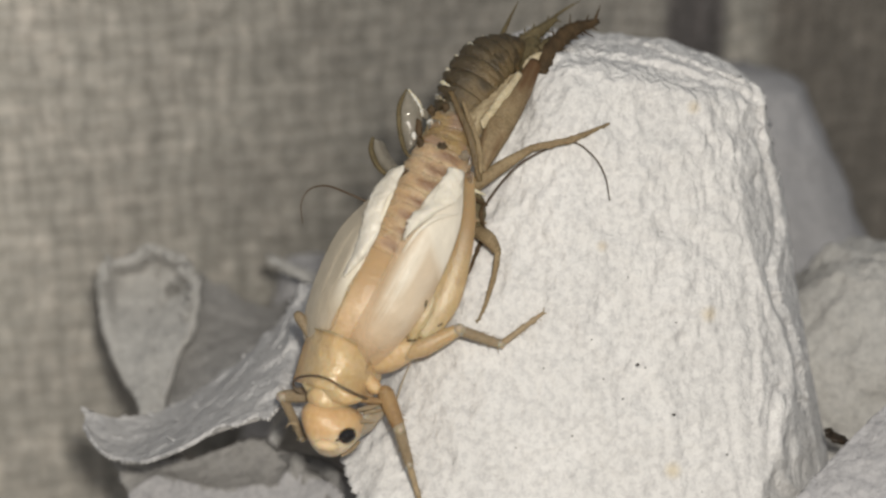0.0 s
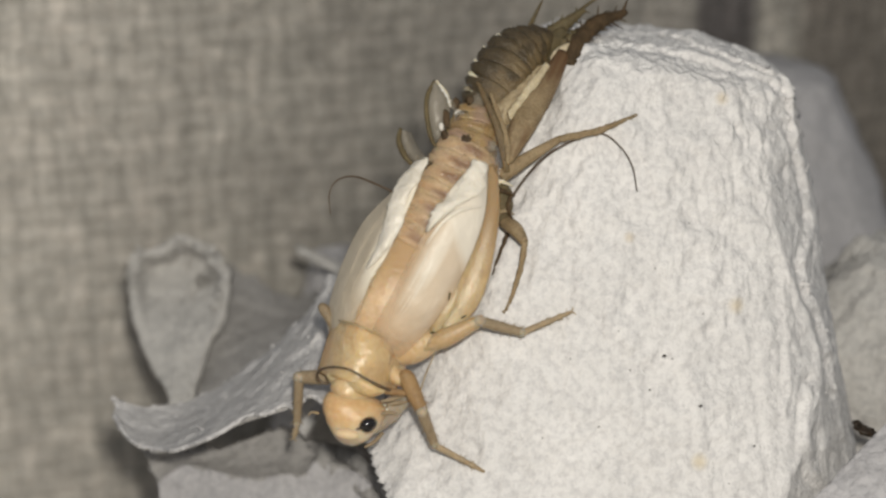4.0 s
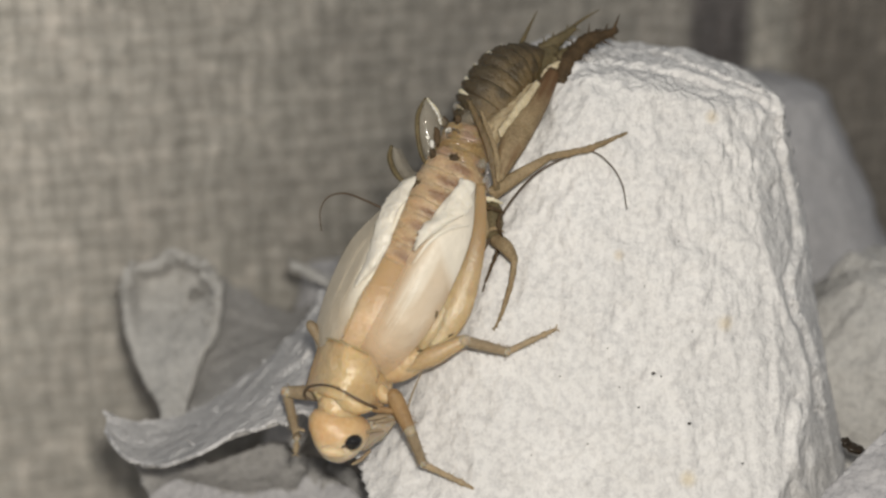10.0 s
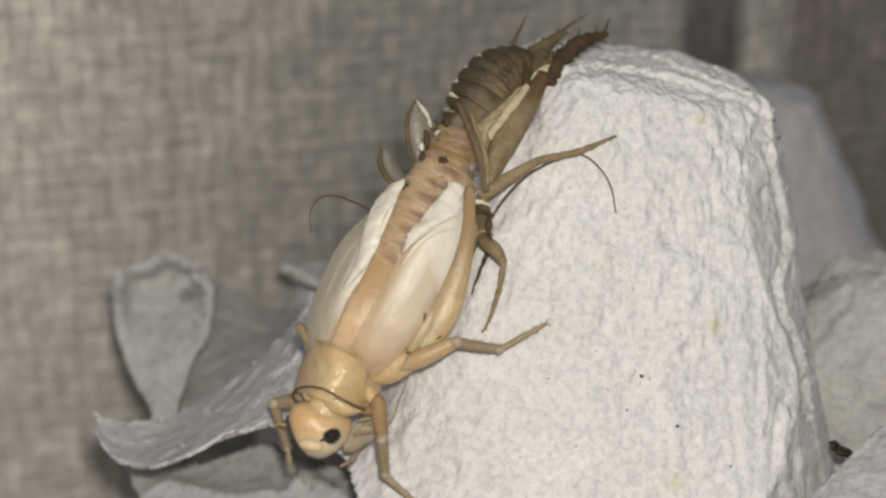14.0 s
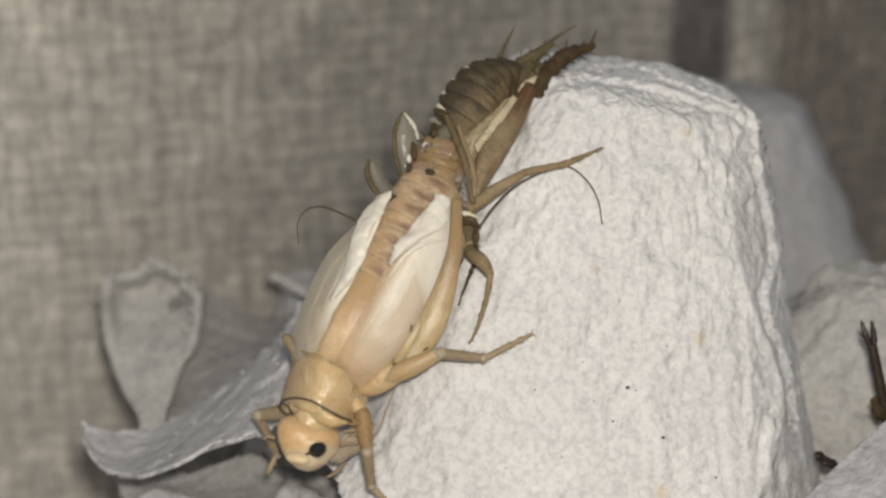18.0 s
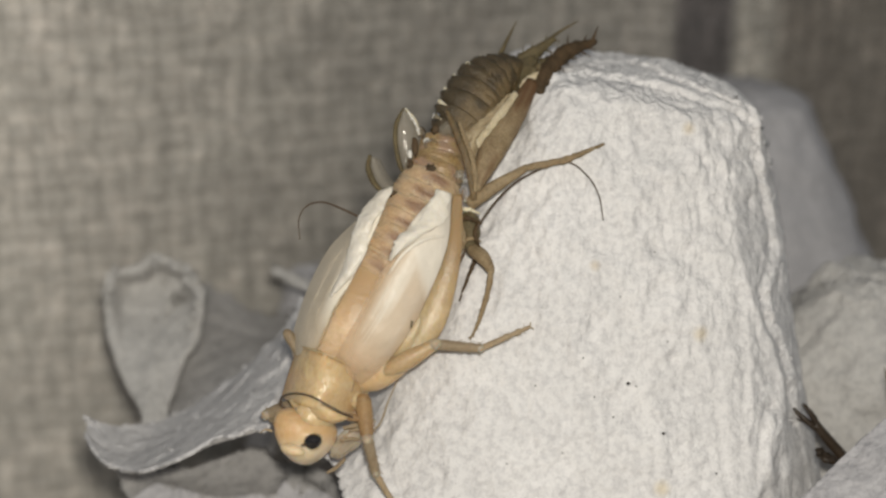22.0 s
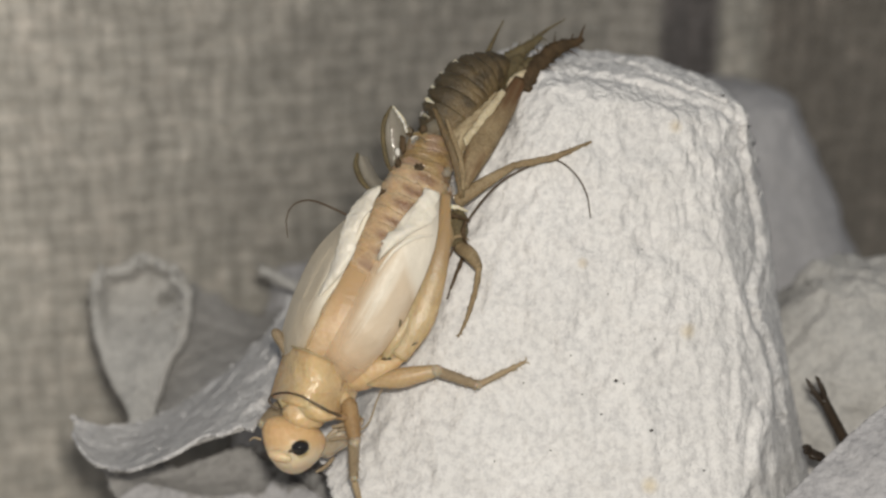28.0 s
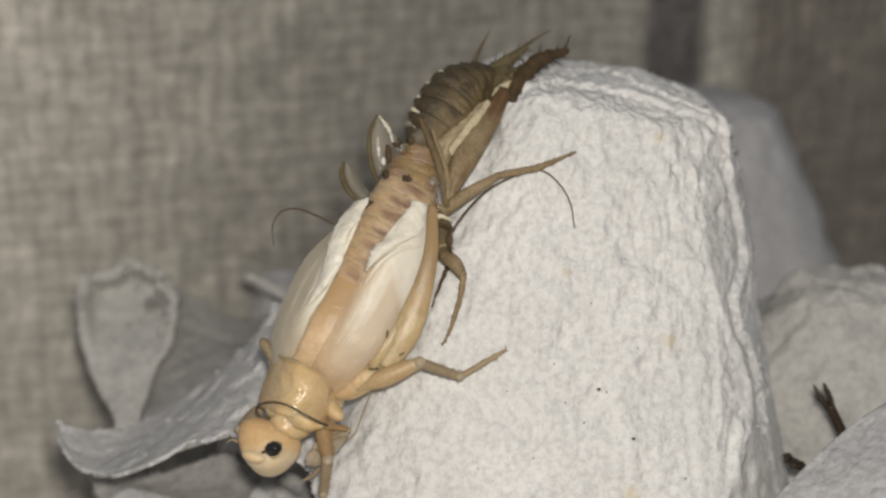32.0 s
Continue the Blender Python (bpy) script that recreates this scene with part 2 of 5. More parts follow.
# near-white on purpose: glints of the wet skin put into the bead colour
WET_GLINT = flesh_material("wet_bead", (0.86, 0.84, 0.8), (0.75, 0.72, 0.66), 900, 0.04, 0.0, 1.0, 0.85)
GLASSY = flesh_material("glassy_bead", (0.75, 0.68, 0.56), (0.6, 0.52, 0.4), 900, 0.03, 0.0, 1.0, 0.5, 1.0)
MEMBRANE = flesh_material("white_membrane", (0.72, 0.65, 0.50), (0.58, 0.49, 0.33), 700, 0.45, 0.2)
SHIELD = flesh_material("shield_cuticle", (0.65, 0.475, 0.275), (0.56, 0.38, 0.195), 420, 0.2, relief=0.0003, spec=0.65, zone=(0.47, 0.29, 0.125))
PEACH = flesh_material("peach_skin", (0.64, 0.48, 0.315), (0.53, 0.37, 0.22), 400, 0.36, spec=0.3, zone=(0.46, 0.32, 0.185))
HEAD_SKIN = flesh_material("head_cuticle", (0.63, 0.435, 0.24), (0.54, 0.335, 0.16), 420, 0.36, relief=0.00015, spec=0.45, zone=(0.71, 0.58, 0.41))
CHEEK = flesh_material("sheer_cheek", (0.50, 0.42, 0.32), (0.37, 0.30, 0.22), 500, 0.3, alpha=0.8)
EYE = flesh_material("eye_black", (0.012, 0.010, 0.010), (0.006, 0.005, 0.005), 400, 0.05, 0.0, 0.8, relief=0.0)
HAIR = flesh_material("antenna_brown", (0.10, 0.07, 0.045), (0.06, 0.04, 0.025), 600, 0.4, 0.0)
DARK_LEG = flesh_material("dark_leg", (0.040, 0.026, 0.015), (0.016, 0.011, 0.007), 500, 0.35, 0.0)
RED_SKIN = flesh_material("red_brown_skin", (0.30, 0.19, 0.15), (0.12, 0.06, 0.042), 500, 0.35, 0.1)
SPECK = flesh_material("dark_speck", (0.05, 0.045, 0.04), (0.03, 0.025, 0.02), 900, 0.6, 0.0)

# ---- mesh helpers ----
HOME, SKINS = {}, {}


def root(name, at, label, category, group="", kind=""):
    ob = new(name)
    ob.empty_display_size = 0.004
    ob.location = ORIGIN + Vector(at) * MM
    HOME[ob.name] = Vector(at)
    return tagged(ob, label, category, group, kind)


def part(name, verts, faces, material, parent=None, label="", pivot=None, smooth=True, zone=None):
    """One mesh object from points in stage millimetres, under parent, turning about pivot."""
    base = HOME[parent.name] if parent else Vector((0, 0, 0))
    piv = Vector(pivot) if pivot is not None else base
    me = bpy.data.meshes.new(name)
    me.from_pydata([tuple((Vector(v) - piv) * MM) for v in verts], [], faces)
    me.materials.append(material)
    if zone is not None:
        me.attributes.new("zone", "FLOAT", "POINT").data.foreach_set("value", [float(z) for z in zone])
    me.polygons.foreach_set("use_smooth", [smooth] * len(me.polygons))
    me.update()
    ob = new(name, me)
    if parent:
        ob.parent = parent
        ob.location = (piv - base) * MM
    else:
        ob.location = ORIGIN + piv * MM
    HOME[ob.name] = piv
    if label:
        tagged(ob, label)
    for key in (name, parent.name if parent else ""):
        SKINS.setdefault(key, []).append(([Vector(v) for v in verts], faces))
    return ob


def onto(point, key, lift=0.0, way=(0.0, 0.94, -0.342)):
    """The point of the named parts that lies behind or before the given one, raised a little."""
    way = Vector(way)
    start = Vector(point) - way * 20
    best = None
    for v, f in SKINS[key]:
        hit = BVHTree.FromPolygons(v, f).ray_cast(start, way)
        if hit[0] is not None and (best is None or hit[3] < best[1]):
            best = (hit[0], hit[3])
    return tuple(best[0] - way * lift) if best else tuple(point)


def spline(points, n):
    """n points along a smooth curve through the control points (tuples of any length)."""
    p = np.array(points, float)
    if len(p) == 2:
        s = np.linspace(0, 1, n)[:, None]
        return p[0] * (1 - s) + p[1] * s
    ext = np.vstack([2 * p[0] - p[1], p, 2 * p[-1] - p[-2]])
    out = []
    for u in np.linspace(0, len(p) - 1, n):
        i = min(int(u), len(p) - 2)
        f = u - i
        a, b, c, d = ext[i:i + 4]
        out.append(0.5 * (2 * b + (c - a) * f + (2 * a - 5 * b + 4 * c - d) * f * f + (3 * b - a - 3 * c + d) * f ** 3))
    return np.array(out)


FACING = np.array((0.0, -0.94, 0.342))


def tube(points, radii, n=24, sides=14, up=FACING, flat=1.0, rough=0.0, seed=0):
    """A closed, tapering tube along a smooth curve. flat: depth towards 'up' over width."""
    c = spline(points, n)
    r = spline([(x,) for x in radii], n)[:, 0]
    verts, faces = [], []
    for i in range(n):
        d = c[min(i + 1, n - 1)] - c[max(i - 1, 0)]
        d /= np.linalg.norm(d) + 1e-9
        side = np.cross(d, up)
        side /= np.linalg.norm(side) + 1e-9
        nrm = np.cross(side, d)
        for k in range(sides):
            a = 2 * math.pi * k / sides
            q = 1.0 + (rough * noise.noise(Vector((i * 0.7 + seed, k * 0.9, seed * 3.1))) if rough else 0)
            verts.append(c[i] + r[i] * q * (math.cos(a) * side + flat * math.sin(a) * nrm))
    for i in range(n - 1):
        for k in range(sides):
            k2 = (k + 1) % sides
            faces.append((i * sides + k, i * sides + k2, (i + 1) * sides + k2, (i + 1) * sides + k))
    faces.append(tuple(range(sides - 1, -1, -1)))
    faces.append(tuple((n - 1) * sides + k for k in range(sides)))
    return verts, faces


def joined(*pieces):
    verts, faces = [], []
    for v, f in pieces:
        o = len(verts)
        verts += list(v)
        faces += [tuple(i + o for i in q) for q in f]
    return verts, faces


def blob(centre, axes, size, nu=20, nv=14, rough=0.0, power=2.0, taper=0.0, lean=0.0):
    """An egg-shaped body: three axes (rows) and three half sizes."""
    ax = [np.array(Vector(a).normalized()) for a in axes]
    verts, faces = [], []
    for j in range(nv + 1):
        th = math.pi * j / nv
        for i in range(nu):
            ph = 2 * math.pi * i / nu
            d = (math.sin(th) * math.cos(ph), math.sin(th) * math.sin(ph), math.cos(th))
            q = 1 + rough * noise.noise(Vector(d) * 2.5 + Vector(centre))
            q /= sum(abs(v) ** power for v in d) ** (1 / power)
            d = (d[0] * (1 + taper * d[2]) + lean * d[2], d[1], d[2])
            verts.append(np.array(centre) + q * sum(s * c * a for s, c, a in zip(size, d, ax)))
    for j in range(nv):
        for i in range(nu):
            i2 = (i + 1) % nu
            faces.append((j * nu + i, (j + 1) * nu + i, (j + 1) * nu + i2, j * nu + i2))
    return verts, faces


def shell(fn, nu, nv, thick, keep=None, face=None, centre=None):
    """A sheet with thickness from fn(s, t) -> point, s and t in 0..1; keep(point, s, t) tears pieces away."""
    P = np.array([[fn(i / (nu - 1), j / (nv - 1)) for j in range(nv)] for i in range(nu)], float)
    du, dv = np.gradient(P, axis=0), np.gradient(P, axis=1)
    N = np.cross(du, dv)
    N /= np.linalg.norm(N, axis=2, keepdims=True) + 1e-12
    way = (P - np.array(centre)) if centre is not None else np.array(FACING if face is None else face)
    turned = (N * way).sum() < 0
    if turned:
        N = -N
    flat = np.linalg.norm(N, axis=2) < 0.5
    N[flat] = (0, 0, 1)
    B = P - N * thick
    verts = list(P.reshape(-1, 3)) + list(B.reshape(-1, 3))
    off, edge, faces = nu * nv, {}, []
    for i in range(nu - 1):
        for j in range(nv - 1):
            if keep and not keep(P[i, j], i / (nu - 1), j / (nv - 1)):
                continue
            q = (i * nv + j, (i + 1) * nv + j, (i + 1) * nv + j + 1, i * nv + j + 1)
            q = q[::-1] if turned else q
            faces.append(q)
            faces.append(tuple(k + off for k in reversed(q)))
            for a, b in zip(q, q[1:] + q[:1]):
                if (b, a) in edge:
                    del edge[(b, a)]
                else:
                    edge[(a, b)] = 1
    faces += [(b, a, a + off, b + off) for a, b in edge]
    return verts, faces


def zones(fn, nu, nv):
    """The values fn(s, t) for both layers of a shell."""
    v = [fn(i / (nu - 1), j / (nv - 1)) for i in range(nu) for j in range(nv)]
    return v + v


def smooth(x, a, b):
    k = min(1.0, max(0.0, (x - a) / (b - a)))
    return k * k * (3 - 2 * k)


def ruled(left, right, bulge=0.0, lump=0.0, size=3.0, fine=0.0, out=FACING, jag=0.0):
    """fn(s, t) for shell: s along the two edge curves, t from one to the other, bulging towards 'out'."""
    L, R = np.array(left, float), np.array(right, float)
    LL, RR = spline(L, 200), spline(R, 200)

    def fn(s, t):
        if jag:
            t = t * (1 + jag * noise.noise(Vector((s * 9, 0.3, 0)))) - jag * (1 - t) * noise.noise(Vector((s * 17, 5.3, 0)))
        k = min(int(s * 199), 198)
        f = s * 199 - k
        a, b = LL[k] * (1 - f) + LL[k + 1] * f, RR[k] * (1 - f) + RR[k + 1] * f
        p = a * (1 - t) + b * t + np.array(out) * bulge * 4 * t * (1 - t)
        if lump or fine:
            v = Vector(p)
            h = lump * noise.noise(v / size) + fine * noise.noise(v * 2.2 / size + Vector((7, 1, 3))) + 0.5 * fine * noise.noise(v * 6 / size)
            p = p + np.array(out) * h
        return p
    return fn


# ---- the cloth: a hanging sheet behind, running out over the table ----
def cloth_verts():
    nx, nz = 320, 250
    xs, zs = np.linspace(-62, 66, nx), np.linspace(-48, 40, nz)
    verts, faces = [], []
    for z in zs:
        for x in xs:
            wob = 0.5 * noise.noise(Vector((x * 0.11, z * 0.11, 0)))
            a, b = (x + wob * 1.3) * math.pi / 1.9, (z + wob * 1.1) * math.pi / 1.6
            cell = math.sin(a) * math.sin(b)
            h = 0.10 * cell + 0.3 * abs(math.sin(a)) + 0.26 * abs(math.sin(b)) + 0.25 * noise.noise(Vector((x * 0.5, z * 0.5, 3)))
            fold = 1.2 * noise.noise(Vector((x * 0.03, z * 0.02, 5)))
            verts.append((x, 46.0 + 0.30 * x - h - fold, z))
    for j in range(nz - 1):
        for i in range(nx - 1):
            q = j * nx + i
            faces.append((q, q + 1, q + nx + 1, q + nx))
    return verts, faces


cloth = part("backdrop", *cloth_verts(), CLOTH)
tagged(cloth, "coarse grey-beige woven cloth with faint stripes hanging behind the tray", "cloth", kind="structure")


def table_verts():
    verts, faces = [], []
    n = 40
    for j in range(n + 1):
        for i in range(n + 1):
            x, y = -500 + 1000 * i / n, -500 + 1000 * j / n
            verts.append((x, y, -48.2 + 0.6 * noise.noise(Vector((x * 0.02, y * 0.02, 1)))))
    for j in range(n):
        for i in range(n):
            q = j * (n + 1) + i
            faces.append((q, q + 1, q + n + 2, q + n + 1))
    return verts, faces


ground = part("ground", *table_verts(), CLOTH)
tagged(ground, "grey-beige woven cloth spread flat under the egg tray", "cloth", kind="structure")

# ---- the egg tray ----
tray = root("egg_tray", TRAY_AT, "torn grey-white paper pulp egg tray with dirt specks", "egg tray")


def pulp_height(p, lump=0.5, size=4.0):
    v = Vector(p)
    w = Vector((v.x, v.y, v.z * 0.7))
    crease = 1 - abs(noise.noise(w / (size * 0.55) + Vector((5, 2, 9)))) * 2
    crease2 = 1 - abs(noise.noise(w / (size * 0.28) + Vector((1, 7, 4)))) * 2
    return (0.45 * lump * crease + 0.22 * lump * crease2 - 0.4 * lump + lump * noise.noise(v / size) + 0.45 * lump * noise.noise(v / (size * 0.4) + Vector((3, 8, 1)))
            + 0.2 * lump * noise.noise(v / (size * 0.16)) + 0.1 * lump * noise.noise(v / (size * 0.07)))


def peak_fn(top, half, grow, drift, bottom, power=3.2, turn=0.0, cap=0.22, lump=0.5, size=4.0, tilt=0.0, knee=999.0, calm=None):
    """A blunt four-sided tray peak; below the knee it widens slowly. top: centre of the crown; half: half width there; grow: widening per mm down; drift: sideways per mm down."""
    cx, cy, cz = top

    def fn(s, t):
        th = 2 * math.pi * s + 0.5 * math.pi
        c, si = math.cos(th), math.sin(th)
        rad = 1.0 / (abs(c) ** power + abs(si) ** power) ** (1 / power)
        if t < cap:
            k = t / cap
            w = half * math.sin(k * math.pi / 2)
            z = cz - 0.16 * half * (1 - math.cos(k * math.pi / 2)) * 1.6
        else:
            k = (t - cap) / (1 - cap)
            z1 = cz - 0.256 * half
            z = z1 + (bottom - z1) * k
            w = half + grow * min(z1 - z, knee) + 0.2 * max(0.0, z1 - z - knee)
        d = cz - z
        x, y = w * rad * c, w * rad * si
        ct, st = math.cos(turn), math.sin(turn)
        p = np.array((cx + drift[0] * d + x * ct - y * st, cy + drift[1] * d + x * st + y * ct, z))
        p[2] -= tilt * (p[0] - cx) * max(0.0, 1 - d / 22) * min(1.0, w / half)
        lay = 1.0 if t > cap else (t / cap) ** 2
        n = np.array((lay * (c * ct - si * st), lay * (c * st + si * ct), 0.35 + 0.85 * (1 - smooth(t, cap * 0.6, cap * 1.6))))
        return p + n / np.linalg.norm(n) * pulp_height(p, lump, size) * (calm(p) if calm else 1.0)
    return fn


def main_keep(p, s, t):
    # the lower left corner is torn off along a ragged line
    cut = -9.3 + max(0.0, -12.0 - p[2]) * 0.95 + 0.8 * noise.noise(Vector(p) * 0.35)
    return not (p[2] < -11.5 and p[0] < cut and p[1] < 14)


# the corner between its front and its right side: a crisp crease, and a wrinkled side that falls back behind it
CORNER = sorted([tuple(c[k] for k in (2, 0)) for c in ((21.03, 0.60, 1.64), (22.20, -0.76, -2.10), (23.43, -1.71, -4.71), (24.58, -2.60, -7.13), (24.80, -4.05, -8.20), (24.83, -4.79, -10.24), (24.07, -6.23, -11.28), (22.66, -7.18, -13.88), (21.13, -9.27, -16.71))])
BODY = peak_fn((14.6, 13.6, 12.25), 8.8, 0.39, (-0.21, -0.165), -47.5, 3.2, 0.12, lump=0.52, tilt=0.25, calm=lambda p: 1 - 0.6 * smooth(p[0], 17.0, 20.5) * (1 - smooth(p[2], 3.0, 8.0)))


# pressed folds: across and upwards in the plane of the front, height, width
FOLDS = [([(22.6, 11.6), (22.9, 9.8), (23.4, 7.4), (24.4, 4.2), (24.8, 0.8), (23.6, -1.3), (23.8, -3.0), (25.0, -5.3), (25.7, -7.7), (26.0, -10.6)], 0.42, 0.30),
         ([(23.7, -10.3), (23.1, -12.9), (23.8, -16.0), (24.8, -17.1)], 0.36, 0.32), ([(9.5, 14.3), (12.8, 14.0), (16.0, 13.3), (18.9, 12.4), (22.2, 11.4)], 0.26, 0.26),
         ([(14.6, 15.6), (17.5, 13.9), (20.2, 12.7), (22.5, 11.8)], 0.28, 0.25), ([(21.8, -3.5), (22.0, -5.9), (22.1, -9.0), (21.7, -12.1)], 0.2, 0.28),
         ([(17.9, -2.0), (18.2, -4.3), (18.6, -6.6)], 0.1, 0.3), ([(20.2, -6.6), (20.2, -9.7), (20.6, -12.8), (20.8, -15.5)], 0.12, 0.3),
         ([(16.5, 5.2), (17.6, 3.4), (17.2, 1.8)], 0.12, 0.4), ([(7.6, 8.2), (9.8, 7.4), (12.0, 7.9)], 0.12, 0.45)]
FOLD_A, FOLD_B = (np.array([q[i + k] for q, h, w in FOLDS for i in range(len(q) - 1)]) for k in (0, 1))
FOLD_H, FOLD_W = (np.array([v[k] for v in FOLDS for i in range(len(v[0]) - 1)]) for k in (1, 2))
FOLD_D = FOLD_B - FOLD_A


def fold_lift(p):
    """Height of the nearest fold at p: a ridge with a groove along its inner side."""
    at = np.array((p[0] + 0.25 * noise.noise(Vector(p) * 0.9), 0.342 * p[1] + 0.94 * p[2] + 0.2 * noise.noise(Vector(p) * 1.1 + Vector((5, 5, 5)))))
    k = np.clip(((at - FOLD_A) * FOLD_D).sum(1) / (FOLD_D ** 2).sum(1), 0, 1)
    off = at - FOLD_A - FOLD_D * k[:, None]
    dist = np.hypot(off[:, 0], off[:, 1])
    i = int(np.argmin(dist))
    if dist[i] > 1.6:
        return 0.0
    side = 1.0 if FOLD_D[i, 0] * off[i, 1] - FOLD_D[i, 1] * off[i, 0] > 0 else -1.0
    u = side * dist[i] / FOLD_W[i]
    return FOLD_H[i] * (0.75 + 0.5 * noise.noise(Vector(p) * 0.8)) * (math.exp(-u * u) - 0.75 * math.exp(-(u + 1.7) ** 2 / 1.2))


def main_fn(s, t):
    s = s + 0.45 * math.sin(2 * math.pi * s) / (2 * math.pi)
    t = t ** 1.15
    p = BODY(s, t)
    p[2] -= 0.09 * max(0.0, p[1] - 4.8) * (1 - smooth(12.25 - p[2], 2.0, 16.0))
    # short upright wrinkles, strongest high up and to the right
    v = Vector((p[0] * 1.05, p[1] * 1.05, p[2] * (0.42 - 0.22 * smooth(p[0], 16.0, 20.0) * (1 - smooth(p[2], 2.0, 8.0)))))
    warp = 0.5 * noise.noise(v * 0.5 + Vector((4, 4, 4)))
    ridge = 1 - 2.2 * abs(noise.noise(v + Vector((warp, 9, warp))))
    small = 1 - 2.2 * abs(noise.noise(v * 2.3 + Vector((warp, 2, 7))))
    amount = 0.04 + 0.08 * smooth(p[2], -9.0, 5.0) + 0.07 * smooth(p[0], 12.0, 22.0)
    p[0] += 0.4 * smooth(p[0], 19.0, 22.5) * smooth(p[2], -5.0, 1.0) * (1 - smooth(p[2], 9.5, 12.0))
    d = 12.25 - p[2]
    out = np.array((p[0] - 14.6 + 0.21 * d, p[1] - 13.6 + 0.165 * d, 0.0))
    out = out / (np.linalg.norm(out) + 0.5) + np.array((0, 0, 0.25 + 1.5 * smooth(p[2], 7.0, 11.5)))
    p = p + out / np.linalg.norm(out) * amount * (1 - 0.4 * smooth(p[2], 8.0, 11.0)) * (ridge + 0.55 * small)
    if p[1] < 14:
        over = p[0] - float(np.interp(p[2], [c[0] for c in CORNER], [c[1] for c in CORNER])) - 0.5 * noise.noise(Vector((3, 1, p[2] * 0.9)))
        fade = 1 - smooth(p[2], 2.0, 8.0)
        if over > -0.8:
            fold = noise.noise(Vector((p[0] * 1.3, p[1] * 0.4, p[2] * 0.33))) + 0.6 * noise.noise(Vector((p[0] * 2.7, 3, p[2] * 0.7)))
            k = max(0.0, over)
            back = 1.05 * min(k, 1.2) + 0.5 * max(0.0, k - 1.2) + 0.26 * min(1.0, k) * fold - 0.3 * max(0.0, 1 - abs(over) / 0.8)
            p = p + np.array((0.26, 0.94, -0.342)) * back * fade
        p = p + (FACING + np.array((0.5, 0.0, 0.2))) * fold_lift(p)
    return p


part("main_peak", *shell(main_fn, 430, 300, 0.9, main_keep, centre=(12, 12, -20)), PULP, tray)
part("back_peak", *shell(peak_fn((27.41, 45.36, 1.83), 6.4, 0.30, (0.13, -0.2), -47.5, 2.6, 0.3, lump=0.4), 110, 80, 1.6, centre=(29, 40, -25)), PULP_GREY_DIM, tray)
part("side_peak", *shell(peak_fn((35.27, 16.44, -6.00), 4.8, 0.95, (0.0, 0.0), -47.5, 2.5, -0.2, lump=0.62, size=3.4, tilt=-0.1, knee=4.6), 190, 130, 1.6, centre=(36, 16, -25)), PULP_DIM, tray)
part("rear_peak", *shell(peak_fn((-11.76, 32.68, -12.54), 2.6, 0.26, (0.0, 0.0), -47.5, 2.6, 0.2, lump=0.6), 90, 70, 1.5, centre=(-9, 32, -25)), PULP_GREY_DIM, tray)
RIM_FN = ruled([(-6.96, 4.91, -6.98), (-10.52, 9.41, -6.36), (-11.95, 9.99, -8.47), (-14.32, 10.52, -11.46), (-17.72, 10.95, -14.68), (-21.49, 9.12, -16.50), (-24.97, 6.44, -16.01), (-27.35, 4.54, -14.63)],
               [(-5.68, -4.00, -13.87), (-10.88, -3.10, -11.34), (-12.79, -3.14, -11.33), (-15.10, -3.15, -12.04), (-18.06, -2.68, -13.45), (-21.62, -1.57, -15.39), (-24.49, 0.45, -16.07), (-26.82, 3.08, -15.15)], -0.8, 0.95, 2.2, 0.26, jag=0.11)
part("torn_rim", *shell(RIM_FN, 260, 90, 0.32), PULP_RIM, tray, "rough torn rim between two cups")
# underside lip: its shade comes from the darker pulp colour
part("rim_lip", *tube([tuple(RIM_FN(q, 0.985) + np.array((0, 0.3, -0.34))) for q in (0.16, 0.28, 0.4, 0.52, 0.64, 0.74, 0.84)], [0.06, 0.14, 0.18, 0.2, 0.22, 0.2, 0.08], n=90, sides=12, flat=1.3, rough=0.4, seed=4), PULP_SHADED, tray, "thick brown torn underside of the rim")
FLAP = [(-22.31, 10.81, -18.80), (-22.38, 13.68, -17.35), (-21.95, 16.30, -15.49), (-21.09, 17.97, -13.91), (-20.56, 19.46, -12.23), (-20.45, 20.55, -10.72), (-20.86, 21.09, -9.81), (-21.85, 21.49, -9.25), (-21.59, 21.88, -8.79), (-23.46, 22.41, -8.07), (-24.84, 22.70, -7.78),
        (-25.87, 22.25, -8.63), (-27.49, 22.08, -8.98), (-28.71, 21.79, -9.39), (-28.74, 20.63, -11.09), (-28.35, 19.13, -13.15), (-27.11, 16.76, -15.61), (-25.67, 14.53, -17.15), (-24.56, 12.77, -17.94), (-23.98, 10.77, -18.79)]
FLAP_RING = spline(FLAP + FLAP[:1], 400)
FLAP_MID = np.array((-24.78, 21.04, -13.14))


